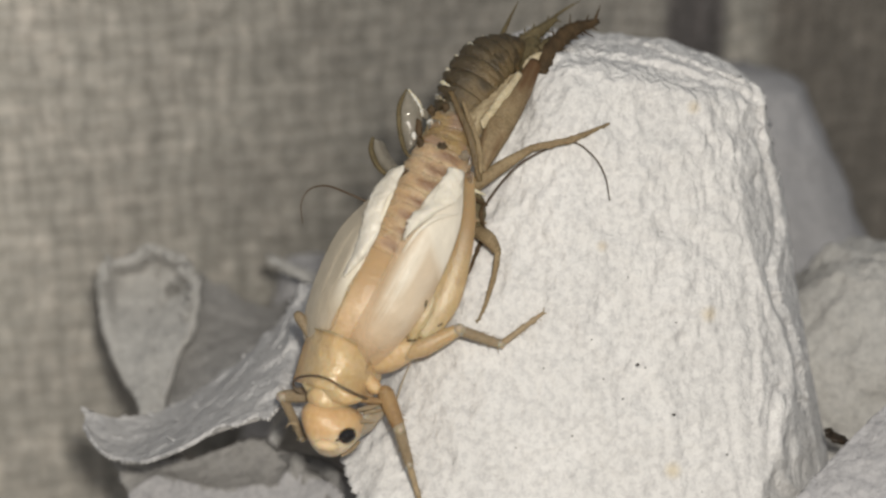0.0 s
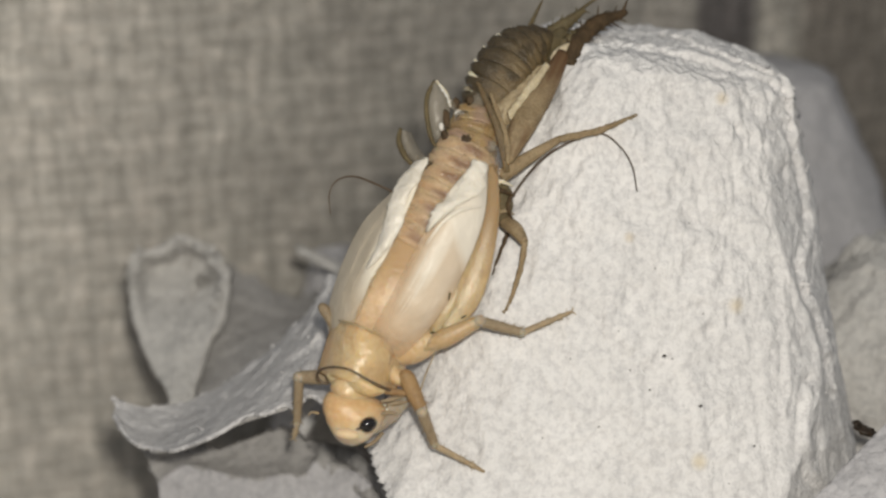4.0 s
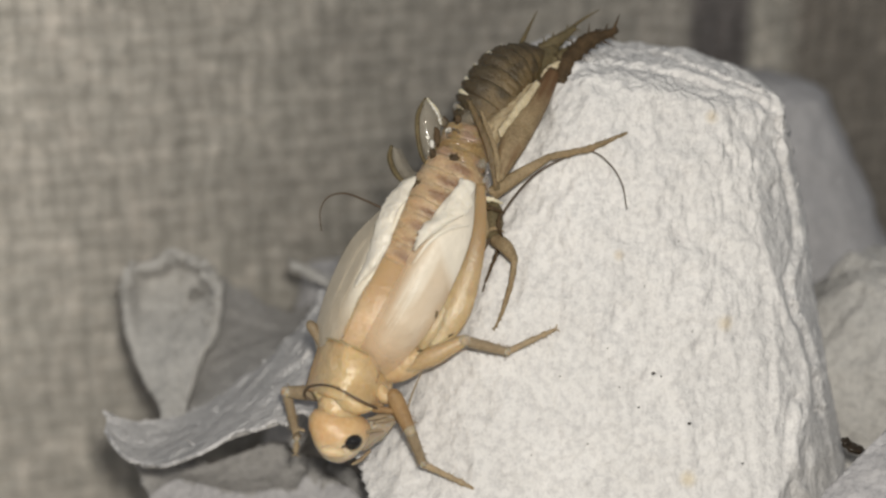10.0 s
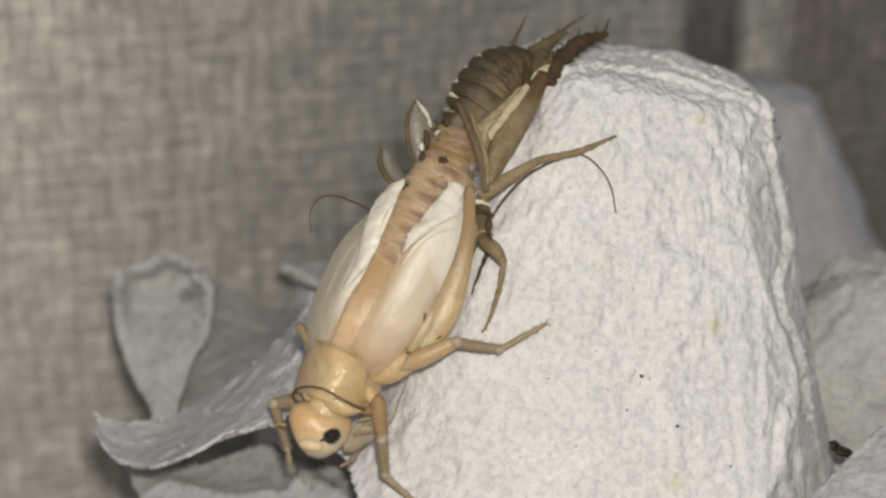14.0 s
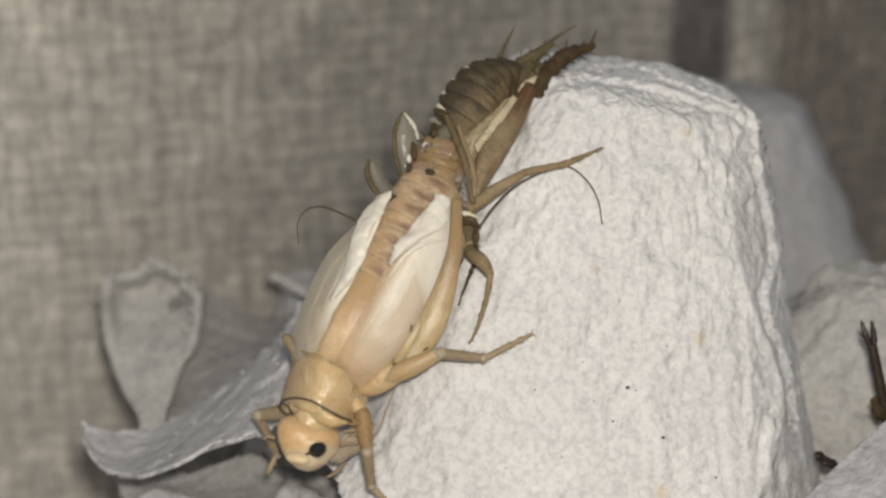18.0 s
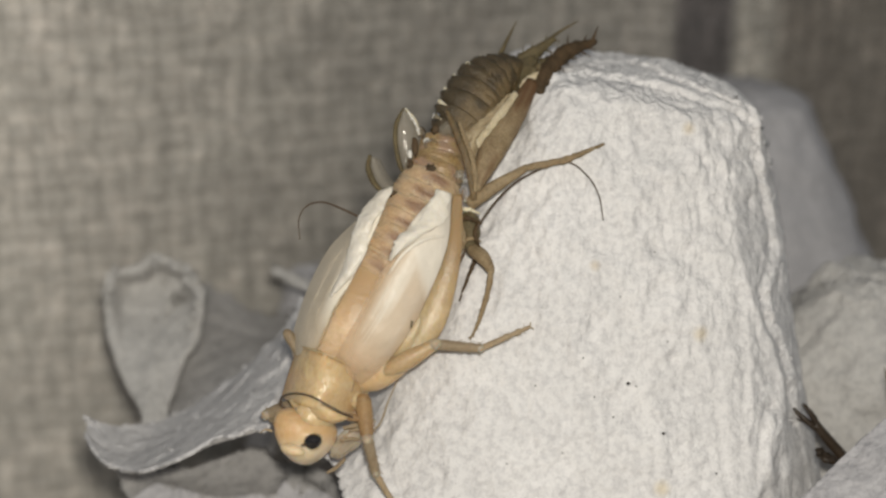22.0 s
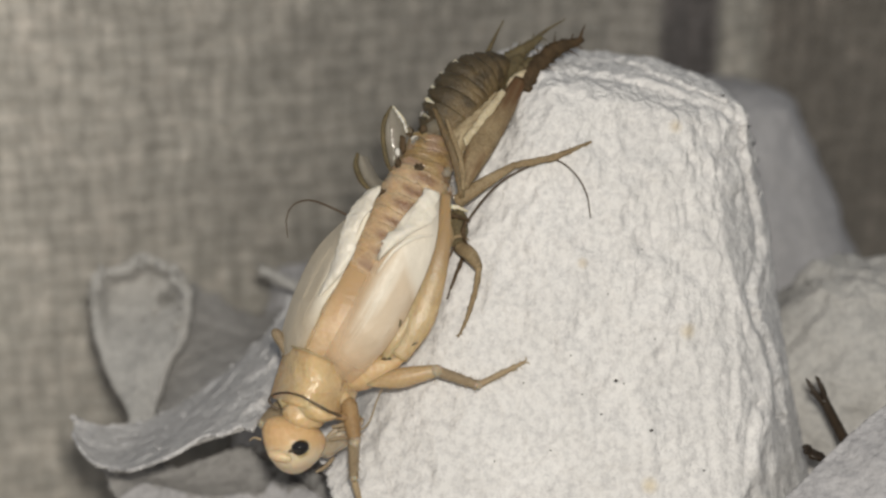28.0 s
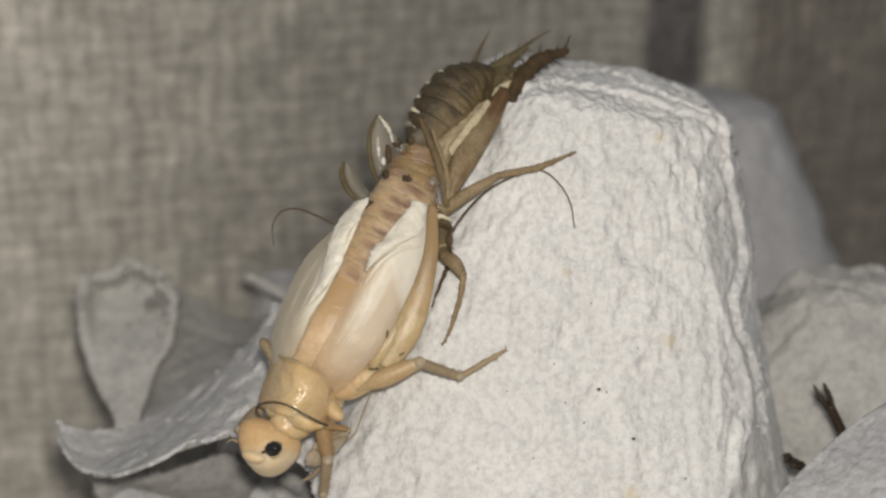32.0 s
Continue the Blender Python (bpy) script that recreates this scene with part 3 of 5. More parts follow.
def flap_fn(s, t):
    """A dished petal: from its hollow middle out to its thick torn outline."""
    o = FLAP_RING[min(399, int(s * 399))]
    t = 0.02 + 0.98 * t
    p = FLAP_MID * (1 - t) + o * t
    high = smooth(p[2], -15.0, -10.0)
    p = p - FACING * (2.2 * high * (smooth(1 - t, 0.12, 0.34) - 0.25 * smooth(1 - t, 0.5, 0.9)))
    v = Vector(p)
    h = 0.35 * noise.noise(v / 2.4) + 0.16 * noise.noise(v / 0.9) + 0.35 * smooth(t, 0.75, 0.95) * high
    hole = math.exp(-((p[0] + 22.9) / 0.8) ** 2 - ((p[2] + 11.9) / 0.28) ** 2)
    crack = math.exp(-((p[0] + 24.15 - 0.25 * (p[2] + 10)) / 0.22) ** 2) * smooth(p[2], -11.6, -10.8)
    return p + FACING * (h - 1.0 * hole - 0.7 * crack)


part("torn_flap", *shell(flap_fn, 170, 60, 0.9), PULP_DIM, tray, "petal-shaped torn flap of a cup")
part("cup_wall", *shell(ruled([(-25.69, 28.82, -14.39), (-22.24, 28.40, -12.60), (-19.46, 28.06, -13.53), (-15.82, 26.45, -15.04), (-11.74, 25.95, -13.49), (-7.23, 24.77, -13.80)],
                              [(-22.79, 9.91, -19.56), (-20.01, 11.12, -19.15), (-17.64, 12.66, -17.86), (-14.49, 14.06, -15.47), (-10.78, 14.54, -12.67), (-6.60, 13.94, -11.41)], -0.5, 1.1, 3.6, 0.4, jag=0.09), 110, 70, 1.3), PULP_SHADED, tray)
CUP_RIDGE = [(-24.28, 5.29, -22.06), (-22.19, 5.91, -20.80), (-19.33, 5.09, -20.93), (-16.71, 4.43, -21.15), (-14.52, 4.43, -20.74), (-12.76, 4.29, -20.66), (-11.61, 5.30, -19.73), (-9.64, 4.60, -20.03), (-7.89, 2.95, -20.59), (-6.06, 0.57, -21.38)]
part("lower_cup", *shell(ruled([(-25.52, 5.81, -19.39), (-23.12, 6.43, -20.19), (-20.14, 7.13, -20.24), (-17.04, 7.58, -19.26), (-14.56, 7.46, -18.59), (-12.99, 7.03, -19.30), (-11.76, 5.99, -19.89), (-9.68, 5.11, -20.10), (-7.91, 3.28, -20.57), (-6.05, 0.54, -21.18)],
                               CUP_RIDGE, -0.6, 0.5, 3.0, 0.22), 130, 40, 1.2), PULP_SHADED, tray, "hollow upper wall of a cup below the rim")
part("lower_cup", *shell(ruled(CUP_RIDGE, [(-23.10, 5.49, -37.20), (-20.33, 2.99, -35.50), (-17.80, 1.34, -34.37), (-15.40, 0.11, -33.52), (-13.55, -0.70, -32.96), (-11.77, -1.08, -32.68), (-10.00, -1.47, -32.41), (-8.25, -1.85, -32.13), (-6.48, -2.66, -31.57), (-4.28, -4.32, -30.43)], 0.9, 0.6, 3.2, 0.25), 130, 60, 1.2), PULP_GREY_DIM, tray)
part("rear_flap", *shell(ruled([(-15.01, 24.51, -9.33), (-13.59, 23.82, -9.59), (-11.91, 23.21, -10.18), (-9.50, 23.04, -10.83)], [(-14.51, 23.32, -9.71), (-13.29, 22.55, -10.14), (-11.62, 21.89, -10.91), (-9.42, 21.63, -11.78)], 0.4, 0.4, 2.0, 0.15, jag=0.1), 50, 18, 0.8), PULP_DIM, tray, "torn pulp edge of a rear cup")
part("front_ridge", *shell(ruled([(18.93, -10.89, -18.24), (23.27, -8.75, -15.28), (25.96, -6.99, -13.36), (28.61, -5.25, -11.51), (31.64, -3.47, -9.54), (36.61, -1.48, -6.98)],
                                 [(23.85, -20.90, -25.26), (27.37, -19.67, -21.89), (29.47, -18.82, -19.54), (31.58, -18.20, -17.85), (33.68, -17.23, -15.17), (37.88, -16.01, -11.81)], 1.2, 0.5, 3.0, 0.35), 180, 110, 1.6), PULP_GREY_DIM, tray)



def crumbs(points, seed, big):
    """Loose pulp crumbs and fibres clinging round the given points, joined into one mesh."""
    rng = random.Random(seed)
    pieces = []
    for p in points:
        r = big * rng.uniform(0.35, 1.0)
        ax = [Vector((rng.uniform(-1, 1), rng.uniform(-1, 1), rng.uniform(-1, 1))).normalized() for _ in range(3)]
        ax[1] = ax[0].cross(ax[1]).normalized()
        ax[2] = ax[0].cross(ax[1])
        pieces.append(blob(tuple(p), [tuple(a) for a in ax], (r * rng.uniform(1, 2.2), r, r * 0.6), 9, 6, 0.6))
        if rng.random() < 0.4:
            q = Vector(p) + Vector((rng.uniform(-1, 1), -0.3, rng.uniform(-0.6, 1))) * rng.uniform(0.4, 0.9)
            m = (Vector(p) + q) / 2 + Vector((rng.uniform(-0.2, 0.2), 0, rng.uniform(-0.2, 0.2)))
            pieces.append(tube([tuple(p), tuple(m), tuple(q)], [0.05, 0.04, 0.015], n=7, sides=5))
    return joined(*pieces)


dice = random.Random(11)
rim_spots = [RIM_FN(dice.uniform(0.1, 0.95), dice.choice((dice.uniform(0.0, 1.0), dice.uniform(0.0, 0.12)))) + FACING * 0.03 for _ in range(30)]
tagged(part("torn_fuzz", *crumbs(rim_spots, 3, 0.2), PULP_RIM, tray), kind="stuff")
lip = spline([(-28.46, 20.43, -11.11), (-28.37, 20.92, -9.77), (-27.65, 21.53, -8.68), (-25.39, 21.79, -8.56), (-24.02, 21.86, -7.77), (-21.72, 21.57, -8.57), (-20.93, 20.76, -10.20), (-21.36, 19.05, -12.57)], 60)
tagged(part("torn_fuzz", *crumbs([lip[dice.randrange(60)] + np.array((dice.uniform(-0.3, 0.3), -0.3, dice.uniform(-0.4, 0.3))) for _ in range(40)], 5, 0.3), PULP_DIM, tray), kind="stuff")

corner = spline([(u, w) for u, w in FOLDS[0][0]], 200)
crown = spline([(u, w) for u, w in FOLDS[3][0]], 100)
edge_spots = []
for k in range(70):
    u, w = corner[dice.randrange(200)] if k < 45 else crown[dice.randrange(100)]
    edge_spots.append(onto((u + dice.uniform(-0.8, 0.3), 0.342 * w, 0.94 * w + dice.uniform(-0.3, 0.3)), "main_peak", 0.02))
tagged(part("torn_fuzz", *crumbs(edge_spots, 8, 0.11), PULP, tray), kind="stuff")

# ---- specks of dirt lying on the tray ----
SPECKS = [((13.2, -5.35, -6.4), 0.105), ((15.65, -6.6, -9.55), 0.1), ((12.22, -6.05, -8.63), 0.06), ((10.9, -5.5, -7.4), 0.05), ((19.35, -7.1, -12.3), 0.06), ((13.82, -4.7, -6.93), 0.05),
          ((10.11, -4.46, -4.95), 0.05), ((18.94, -4.84, -9.39), 0.05), ((16.0, -3.13, -4.23), 0.045), ((8.74, -7.33, -10.8), 0.05), ((12.69, -2.18, -1.28), 0.045), ((6.85, -5.22, -6.73), 0.05)]
for c in ((4.9, -8.08, -11.3), (10.45, -8.88, -14.26), (17.6, -8.18, -14.59), (15.17, 0.16, 1.19), (12.02, 1.44, 4.89)):
    SPECKS.append((c, 0.04))
for c, r in SPECKS:
    v, f = blob((0, 0, 0), ((1, 0, 0), (0, 1, 0), (0, 0, 1)), (r * 1.3, r, r * 0.9), 10, 7, 0.4)
    tagged(part("dirt_speck", [np.array(q) + np.array(c) for q in v], f, SPECK, pivot=c), "tiny dark speck of dirt on the egg tray", "speck", group="specks on the tray")

# ---- the pale cricket ----
cricket = root("cricket", (-5.11, -5.14, -6.82), "pale cream freshly moulted cricket with soft white wings on the tray", "cricket")


def sweep(name, pts, radii, material, parent, label="", **kw):
    return part(name, *tube(pts, radii, **kw), material, parent, label)


def abdomen():
    path = spline([(0.44, 2.86, 8.34), (-0.13, 1.11, 6.53), (-1.81, -1.25, 3.70), (-3.63, -3.06, 0.66), (-5.38, -4.36, -2.14), (-7.05, -5.64, -4.93)], 200)
    rad = spline([(1.55,), (2.0,), (2.35,), (2.7,), (2.9,), (2.6,)], 200)[:, 0]
    n = 18
    for i in range(11):
        a, b = int(199 * i / n), min(199, int(199 * (i + 1.25) / n))
        k = np.linspace(a, b, 5).astype(int)
        flare = [0.985, 1.0, 1.008, 0.998, 0.95]
        wave = [0.22 * noise.noise(Vector((q * 0.5, i * 3.1, 4))) for q in range(28)]
        band = [smooth(r / 11 + wave[q], 0.15, 0.4) * (1 - smooth(r / 11 + wave[q], 0.6, 0.85)) * (1 - smooth(abs(q - 7.6 + 2.5 * noise.noise(Vector((i * 1.7, 3, r * 0.2)))) / 7, 0.10, 0.40)) for r in range(12) for q in range(28)]
        patch = [smooth(noise.noise(Vector((q * 0.35, i * 0.9 + r * 0.08, 8))), -0.05, 0.35) for r in range(12) for q in range(28)]
        part("segment", *tube([tuple(path[j]) for j in k], [rad[j] * f for j, f in zip(k, flare)], n=12, sides=28, flat=0.74, rough=0.09, seed=i),
             AMBER if i < 4 else BELLY, cricket, "wet amber skin ring" if i < 4 else "tan skin ring with a brown band", zone=patch if i < 4 else band)


abdomen()
part("thorax", *tube([(-3.25, -2.67, 1.74), (-4.51, -3.58, -0.47), (-5.45, -4.46, -2.31), (-6.60, -5.18, -4.29), (-7.38, -5.59, -6.00)], [1.5, 2.6, 2.95, 2.7, 1.8], n=40, sides=30, flat=0.75, rough=0.03), PEACH, cricket, zone=[1 - smooth(r / 39 + 0.12 * noise.noise(Vector((r * 0.2, q * 0.6, 2))), 0.3, 0.62) for r in range(40) for q in range(30)])
for c, size in (((-0.37, -1.56, 7.69), (0.30, 0.34)), ((-1.73, -0.68, 7.55), (0.24, 0.5)), ((-0.14, 1.59, 9.54), (0.24, 0.26)), ((-1.07, 1.80, 9.32), (0.26, 0.3)), ((-2.90, -1.66, 5.85), (0.2, 0.4))):
    part("dark_mark", *blob(onto(c, "segment", 0.0), ((0.9, 0, 0.4), tuple(FACING), (-0.4, 0.3, 0.9)), (size[0] * 1.1, 0.035, size[1]), 18, 12, 0.9), HUSK_DARK, cricket)

LEFT_FN = ruled([(-3.64, -1.19, 6.10), (-5.23, -1.46, 4.17), (-7.38, -1.85, 1.93), (-8.94, -2.72, -1.05), (-9.89, -3.63, -4.12), (-9.75, -3.98, -5.66)],
                                      [(-2.86, -2.46, 6.69), (-3.98, -4.59, 4.34), (-5.14, -6.09, 1.97), (-6.52, -6.99, -0.49), (-7.65, -7.17, -3.04), (-8.34, -6.55, -4.54)], 0.8, 0.16, 1.6, 0.05)
left_wing = part("wing", *shell(LEFT_FN, 80, 40, 0.05), WING_SHEER, cricket,
                 "sheer milky wing still soft", zone=zones(lambda s, t: max(smooth(t, 0.2 + 0.55 * s, 0.5 + 0.5 * s) * (1 - smooth(s, 0.5, 0.8)), 0.22 * (1 - smooth(t, 0.55, 0.95))) , 80, 40))
part("wing_fold", *shell(ruled([(-3.78, -2.53, 6.44), (-4.92, -3.60, 5.35), (-5.48, -4.67, 4.24), (-5.78, -5.67, 3.00), (-6.25, -6.32, 1.85), (-6.88, -6.33, 0.42)],
                               [(-2.86, -2.72, 6.74), (-3.31, -4.03, 5.81), (-4.11, -4.94, 4.85), (-4.56, -6.16, 3.30), (-5.44, -6.84, 1.81), (-6.79, -6.62, 0.21)], 0.3, 0.16, 0.8, 0.07, jag=0.14), 80, 20, 0.05), WING_WHITE, left_wing, "crumpled white edge of the wing")
part("wing_edge", *tube([tuple(LEFT_FN(q, 0.985) + FACING * 0.02) for q in (0.5, 0.58, 0.66, 0.74, 0.83, 0.9, 0.97)], [0.03, 0.08, 0.06, 0.10, 0.06, 0.09, 0.05], n=60, sides=8, rough=0.9, seed=17), BELLY, left_wing, "brown crinkled inner edge")
RIGHT_FN = ruled([(0.35, -2.33, 6.46), (-1.36, -4.34, 5.05), (-2.97, -5.99, 2.85), (-4.68, -7.11, -0.24), (-6.13, -7.36, -2.96), (-6.88, -6.80, -4.64)],
                                       [(1.11, -2.08, 5.99), (0.86, -4.19, 3.10), (-0.37, -6.10, 0.19), (-1.86, -7.07, -2.46), (-3.53, -7.22, -4.64), (-4.83, -6.70, -6.12)], 0.7, 0.16, 1.6, 0.05)
right_wing = part("wing", *shell(RIGHT_FN, 90, 60, 0.05), WING_PEACH, cricket,
                  "sheer milky wing still soft", zone=zones(lambda s, t: max((1 - smooth(s, 0.24 + 0.12 * t, 0.40 + 0.08 * t)) * smooth(t + (0.3 - s) * 3, 0.0, 0.3),
                      (0.82 + 0.06 * math.sin(34 * (t + 0.3 * s)) + 0.3 * noise.noise(Vector((t * 9, s * 2, 1)))) * smooth(t, 0.02, 0.3) * (1 - smooth(t + 0.42 * s, 0.72, 0.90)) * (1 - smooth(s, 0.48, 0.85)), 0.55 * smooth(t, 0.05, 0.4) * (1 - 0.5 * smooth(t, 0.8, 1.0)) * (1 - smooth(s, 0.6, 0.95))), 90, 60))
part("wing_fold", *shell(ruled([(0.21, -2.88, 6.71), (-1.09, -4.62, 5.14), (-2.52, -5.85, 4.10), (-2.95, -6.60, 2.91)], [(1.07, -2.79, 6.37), (0.78, -4.37, 4.94), (-0.74, -5.52, 4.42), (-2.73, -6.58, 2.98)], 0.3, 0.14, 0.8, 0.05, jag=0.2), 56, 24, 0.14), WING_WHITE, right_wing, "crumpled white edge of the wing")
part("wing_fold", *tube([(0.67, -4.53, 3.93), (-0.63, -5.46, 4.01), (-1.92, -6.33, 3.37), (-2.95, -6.91, 2.08)], [0.05, 0.14, 0.12, 0.03], n=26, sides=10, flat=0.5), WING_WHITE, right_wing)

for wing, fn, veins, mat in ((left_wing, LEFT_FN, (0.3, 0.6), WING_SHEER), (right_wing, RIGHT_FN, (0.2, 0.32, 0.44), WING_WHITE)):
    for k, tc in enumerate(veins):
        line = [tuple(fn(q, tc + 0.05 * math.sin(3 * q + k)) + FACING * 0.005) for q in (0.36, 0.42, 0.48, 0.54, 0.6, 0.66, 0.72)]
        part("vein", *tube(line, [0.005, 0.022, 0.025, 0.025, 0.02, 0.015, 0.005], n=26, sides=6, flat=0.5), mat, wing)
flank = part("hind_femur", *tube([(1.50, -0.86, 5.68), (1.31, -3.00, 3.08), (0.71, -4.38, 0.55), (-0.23, -5.51, -1.87), (-1.67, -6.39, -4.17)], [0.3, 0.58, 0.82, 1.02, 0.7], n=44, sides=22, flat=0.42, rough=0.05), FLANK, cricket,
             "translucent yellow-tan hind thigh", zone=[min(1.0, (1 - smooth(r / 43, 0.3, 0.68)) + 0.6 * smooth(noise.noise(Vector((r * 0.25, q * 0.7, 6))), 0.1, 0.5)) for r in range(44) for q in range(22)])
part("hip_plate", *blob((-1.60, -5.73, -2.81), (tuple((Vector((-2.16, -6.31, -4.21)) - Vector((-0.77, -5.10, -1.01))).normalized()), tuple(FACING), (0.93, 0.1, 0.3)), (1.9, 0.6, 1.0), 26, 18, 0.1), FLANK, cricket, "soft pale hip under the wing")
for c, ax, size in (((-1.46, -6.48, -1.68), (0.25, 0, 0.96), (0.32, 0.1)), ((-2.39, -7.59, -3.90), (0.97, 0, 0.12), (0.36, 0.11)), ((-0.52, -6.72, -3.12), (0.8, 0, 0.5), (0.3, 0.07))):
    part("brown_mark", *blob(onto(c, "cricket", 0.0), (ax, tuple(FACING), (ax[2], 0, -ax[0])), (size[0], 0.05, size[1]), 14, 9, 0.4), HUSK, flank)
part("side_plate", *tube([(-5.78, -5.22, -5.61), (-4.45, -5.66, -5.74), (-2.90, -6.13, -5.11), (-1.22, -6.04, -4.40)], [1.0, 1.25, 0.95, 0.2], n=40, sides=26, flat=0.9, rough=0.06), CREAM, cricket, "smooth cream side of the thorax")

SHIELD_BASE = ruled([(-9.44, -4.34, -4.32), (-10.00, -4.73, -5.97), (-10.54, -5.38, -7.75)], [(-4.86, -5.13, -5.90), (-4.44, -5.43, -7.32), (-5.24, -6.25, -8.98)], 4.0, 0.2, 1.3, 0.06)


def SHIELD_FN(s, t):
    return SHIELD_BASE(s, t) + np.array((0, 0.342, 0.94)) * (2.4 - 0.8 * s) * t * (1 - t)


pronotum = part("pronotum", *shell(SHIELD_FN, 50, 50, 0.3), SHIELD, cricket, "glossy cream shield over the thorax",
                zone=zones(lambda s, t: 0.8 * max(1 - smooth(s, 0.0, 0.12), smooth(s, 0.93, 1.0), 0.8 * smooth(t, 0.82, 0.9) * (1 - smooth(t, 0.93, 0.99)), 1 - smooth(t, 0.02, 0.14)), 50, 50))
part("front_rim", *tube([(-9.15, -7.84, -7.49), (-9.92, -7.71, -7.43), (-10.30, -7.64, -6.96), (-9.93, -8.05, -6.32), (-9.02, -8.82, -5.80), (-8.00, -9.43, -5.72), (-7.01, -9.78, -6.12), (-6.06, -9.78, -6.69), (-5.28, -9.24, -7.27)],
                        [0.03, 0.06, 0.08, 0.08, 0.07, 0.07, 0.08, 0.1, 0.06], n=60, sides=8), HAIR, pronotum)
part("rear_rim", *tube([tuple(SHIELD_FN(0.0, t) + FACING * 0.02) for t in (0.03, 0.2, 0.4, 0.6, 0.8, 0.97)], [0.05, 0.08, 0.08, 0.09, 0.08, 0.05], n=50, sides=8, rough=0.5, seed=3), THIGH, pronotum)
part("side_groove", *tube([onto(c, "pronotum", -0.03) for c in ((-5.32, -7.77, -4.74), (-5.37, -8.39, -5.12), (-5.51, -8.71, -5.84))], [0.05, 0.15, 0.05], n=16, sides=8, flat=0.3, rough=0.5), LEG, pronotum, "brown groove in the side of the shield")
part("neck", *blob((-7.95, -7.91, -7.83), ((0.95, 0, -0.3), tuple(FACING), (0.3, 0.3, 0.9)), (1.45, 1.45, 1.2), 32, 22, 0.1), SHIELD, cricket, "soft cream neck fold", zone=[0.0] * (32 * 23))
part("collar", *shell(ruled([(-9.72, -7.70, -6.85), (-8.70, -8.30, -6.24), (-7.51, -9.15, -6.30), (-6.39, -9.42, -6.82), (-5.60, -8.98, -7.44)], [(-9.24, -7.80, -7.72), (-8.49, -8.53, -7.46), (-7.53, -9.26, -7.48), (-6.63, -9.42, -7.69), (-5.91, -8.90, -7.77)], 0.25, 0.06, 1.0, 0.02), 40, 14, 0.25), SHIELD, cricket, "cream collar between shield and head",
     zone=zones(lambda s, t: 0.3 * smooth(t, 0.8, 1.0), 40, 14))
# brown tube added in place of the shade between neck and front leg
part("throat", *tube([(-6.33, -8.14, -7.71), (-5.35, -8.26, -7.82), (-4.08, -7.93, -8.17)], [0.2, 0.26, 0.16], n=16, sides=10), LEG, cricket)

HEAD_AT = (-8.03, -8.38, -9.57)
HEAD_AX = [np.array(Vector(a).normalized()) for a in ((0.96, 0, -0.28), tuple(FACING), (0.28, 0.33, 0.9))]
HEAD_SIZE = (2.1, 1.85, 1.66)
# swellings and hollows of the head: direction (right, to the front, up), sharpness, height
HEAD_FORM = [((0.12, -0.4, -0.92), 4.0, 0.29), ((0.5, 0.55, -0.65), 9, 0.09), ((-0.4, 0.5, -0.7), 10, 0.05), ((-0.75, 0.1, -0.65), 5, -0.10), ((0.0, 0.8, -0.6), 18, -0.07), ((0.25, 0.75, 0.45), 14, -0.05), ((-0.4, 0.7, 0.5), 5, 0.06), ((0.45, 0.8, 0.1), 16, 0.05), ((0.85, 0.3, 0.3), 6, -0.08)]


def head_mesh():
    nu, nv = 56, 40
    verts, faces, zone = [], [], []
    for j in range(nv + 1):
        th = math.pi * j / nv
        for i in range(nu):
            ph = 2 * math.pi * i / nu
            d = np.array((math.sin(th) * math.cos(ph), math.sin(th) * math.sin(ph), math.cos(th)))
            q = 1.0 + 0.02 * noise.noise(Vector(d) * 4)
            for c, k, a in HEAD_FORM:
                c = np.array(Vector(c).normalized())
                q += a * math.exp(-k * (1 - float(d @ c)))
            q /= (abs(d) ** 2.25).sum() ** (1 / 2.25)
            d = d * np.array((1 + 0.25 * d[2], 1, 1))
            verts.append(np.array(HEAD_AT) + q * sum(s * v * a for s, v, a in zip(HEAD_SIZE, d, HEAD_AX)))
            zone.append(0.9 * smooth(-d[2] + 0.5 * d[0] + 0.2 * noise.noise(Vector(d) * 3), 0.05, 0.75))
    for j in range(nv):
        for i in range(nu):
            i2 = (i + 1) % nu
            faces.append((j * nu + i, (j + 1) * nu + i, (j + 1) * nu + i2, j * nu + i2))
    return verts, faces, zone


hv, hf, hz = head_mesh()
head = part("head", hv, hf, HEAD_SKIN, cricket, "rounded cream head with black eyes", pivot=HEAD_AT, zone=hz)
EYE_AX = ((0.93, 0.1, 0.3), (-0.1, -0.94, 0.33), (-0.3, 0.25, 0.92))
eye = part("eye", *blob((-6.90, -9.93, -9.47), EYE_AX, (0.62, 0.5, 0.51), 28, 20), EYE, head, "glossy black bulging eye")
part("eye_rim", *blob((-6.91, -9.75, -9.58), EYE_AX, (0.72, 0.36, 0.6), 26, 16, 0.05), CREAM_PALE, head, "pale ring round the eye")
part("eye_corner", *blob((-7.49, -10.08, -9.69), EYE_AX, (0.28, 0.2, 0.13), 14, 10, 0.3), HAIR, head)
part("cheek", *blob((-5.52, -7.11, -9.88), (tuple((Vector((-4.05, -7.05, -8.97)) - Vector((-6.95, -8.16, -11.75))).normalized()), tuple(FACING), (0.7, 0.2, -0.6)), (1.95, 0.75, 0.85), 30, 20, 0.2), CHEEK, cricket, "pale sheer mouthparts")
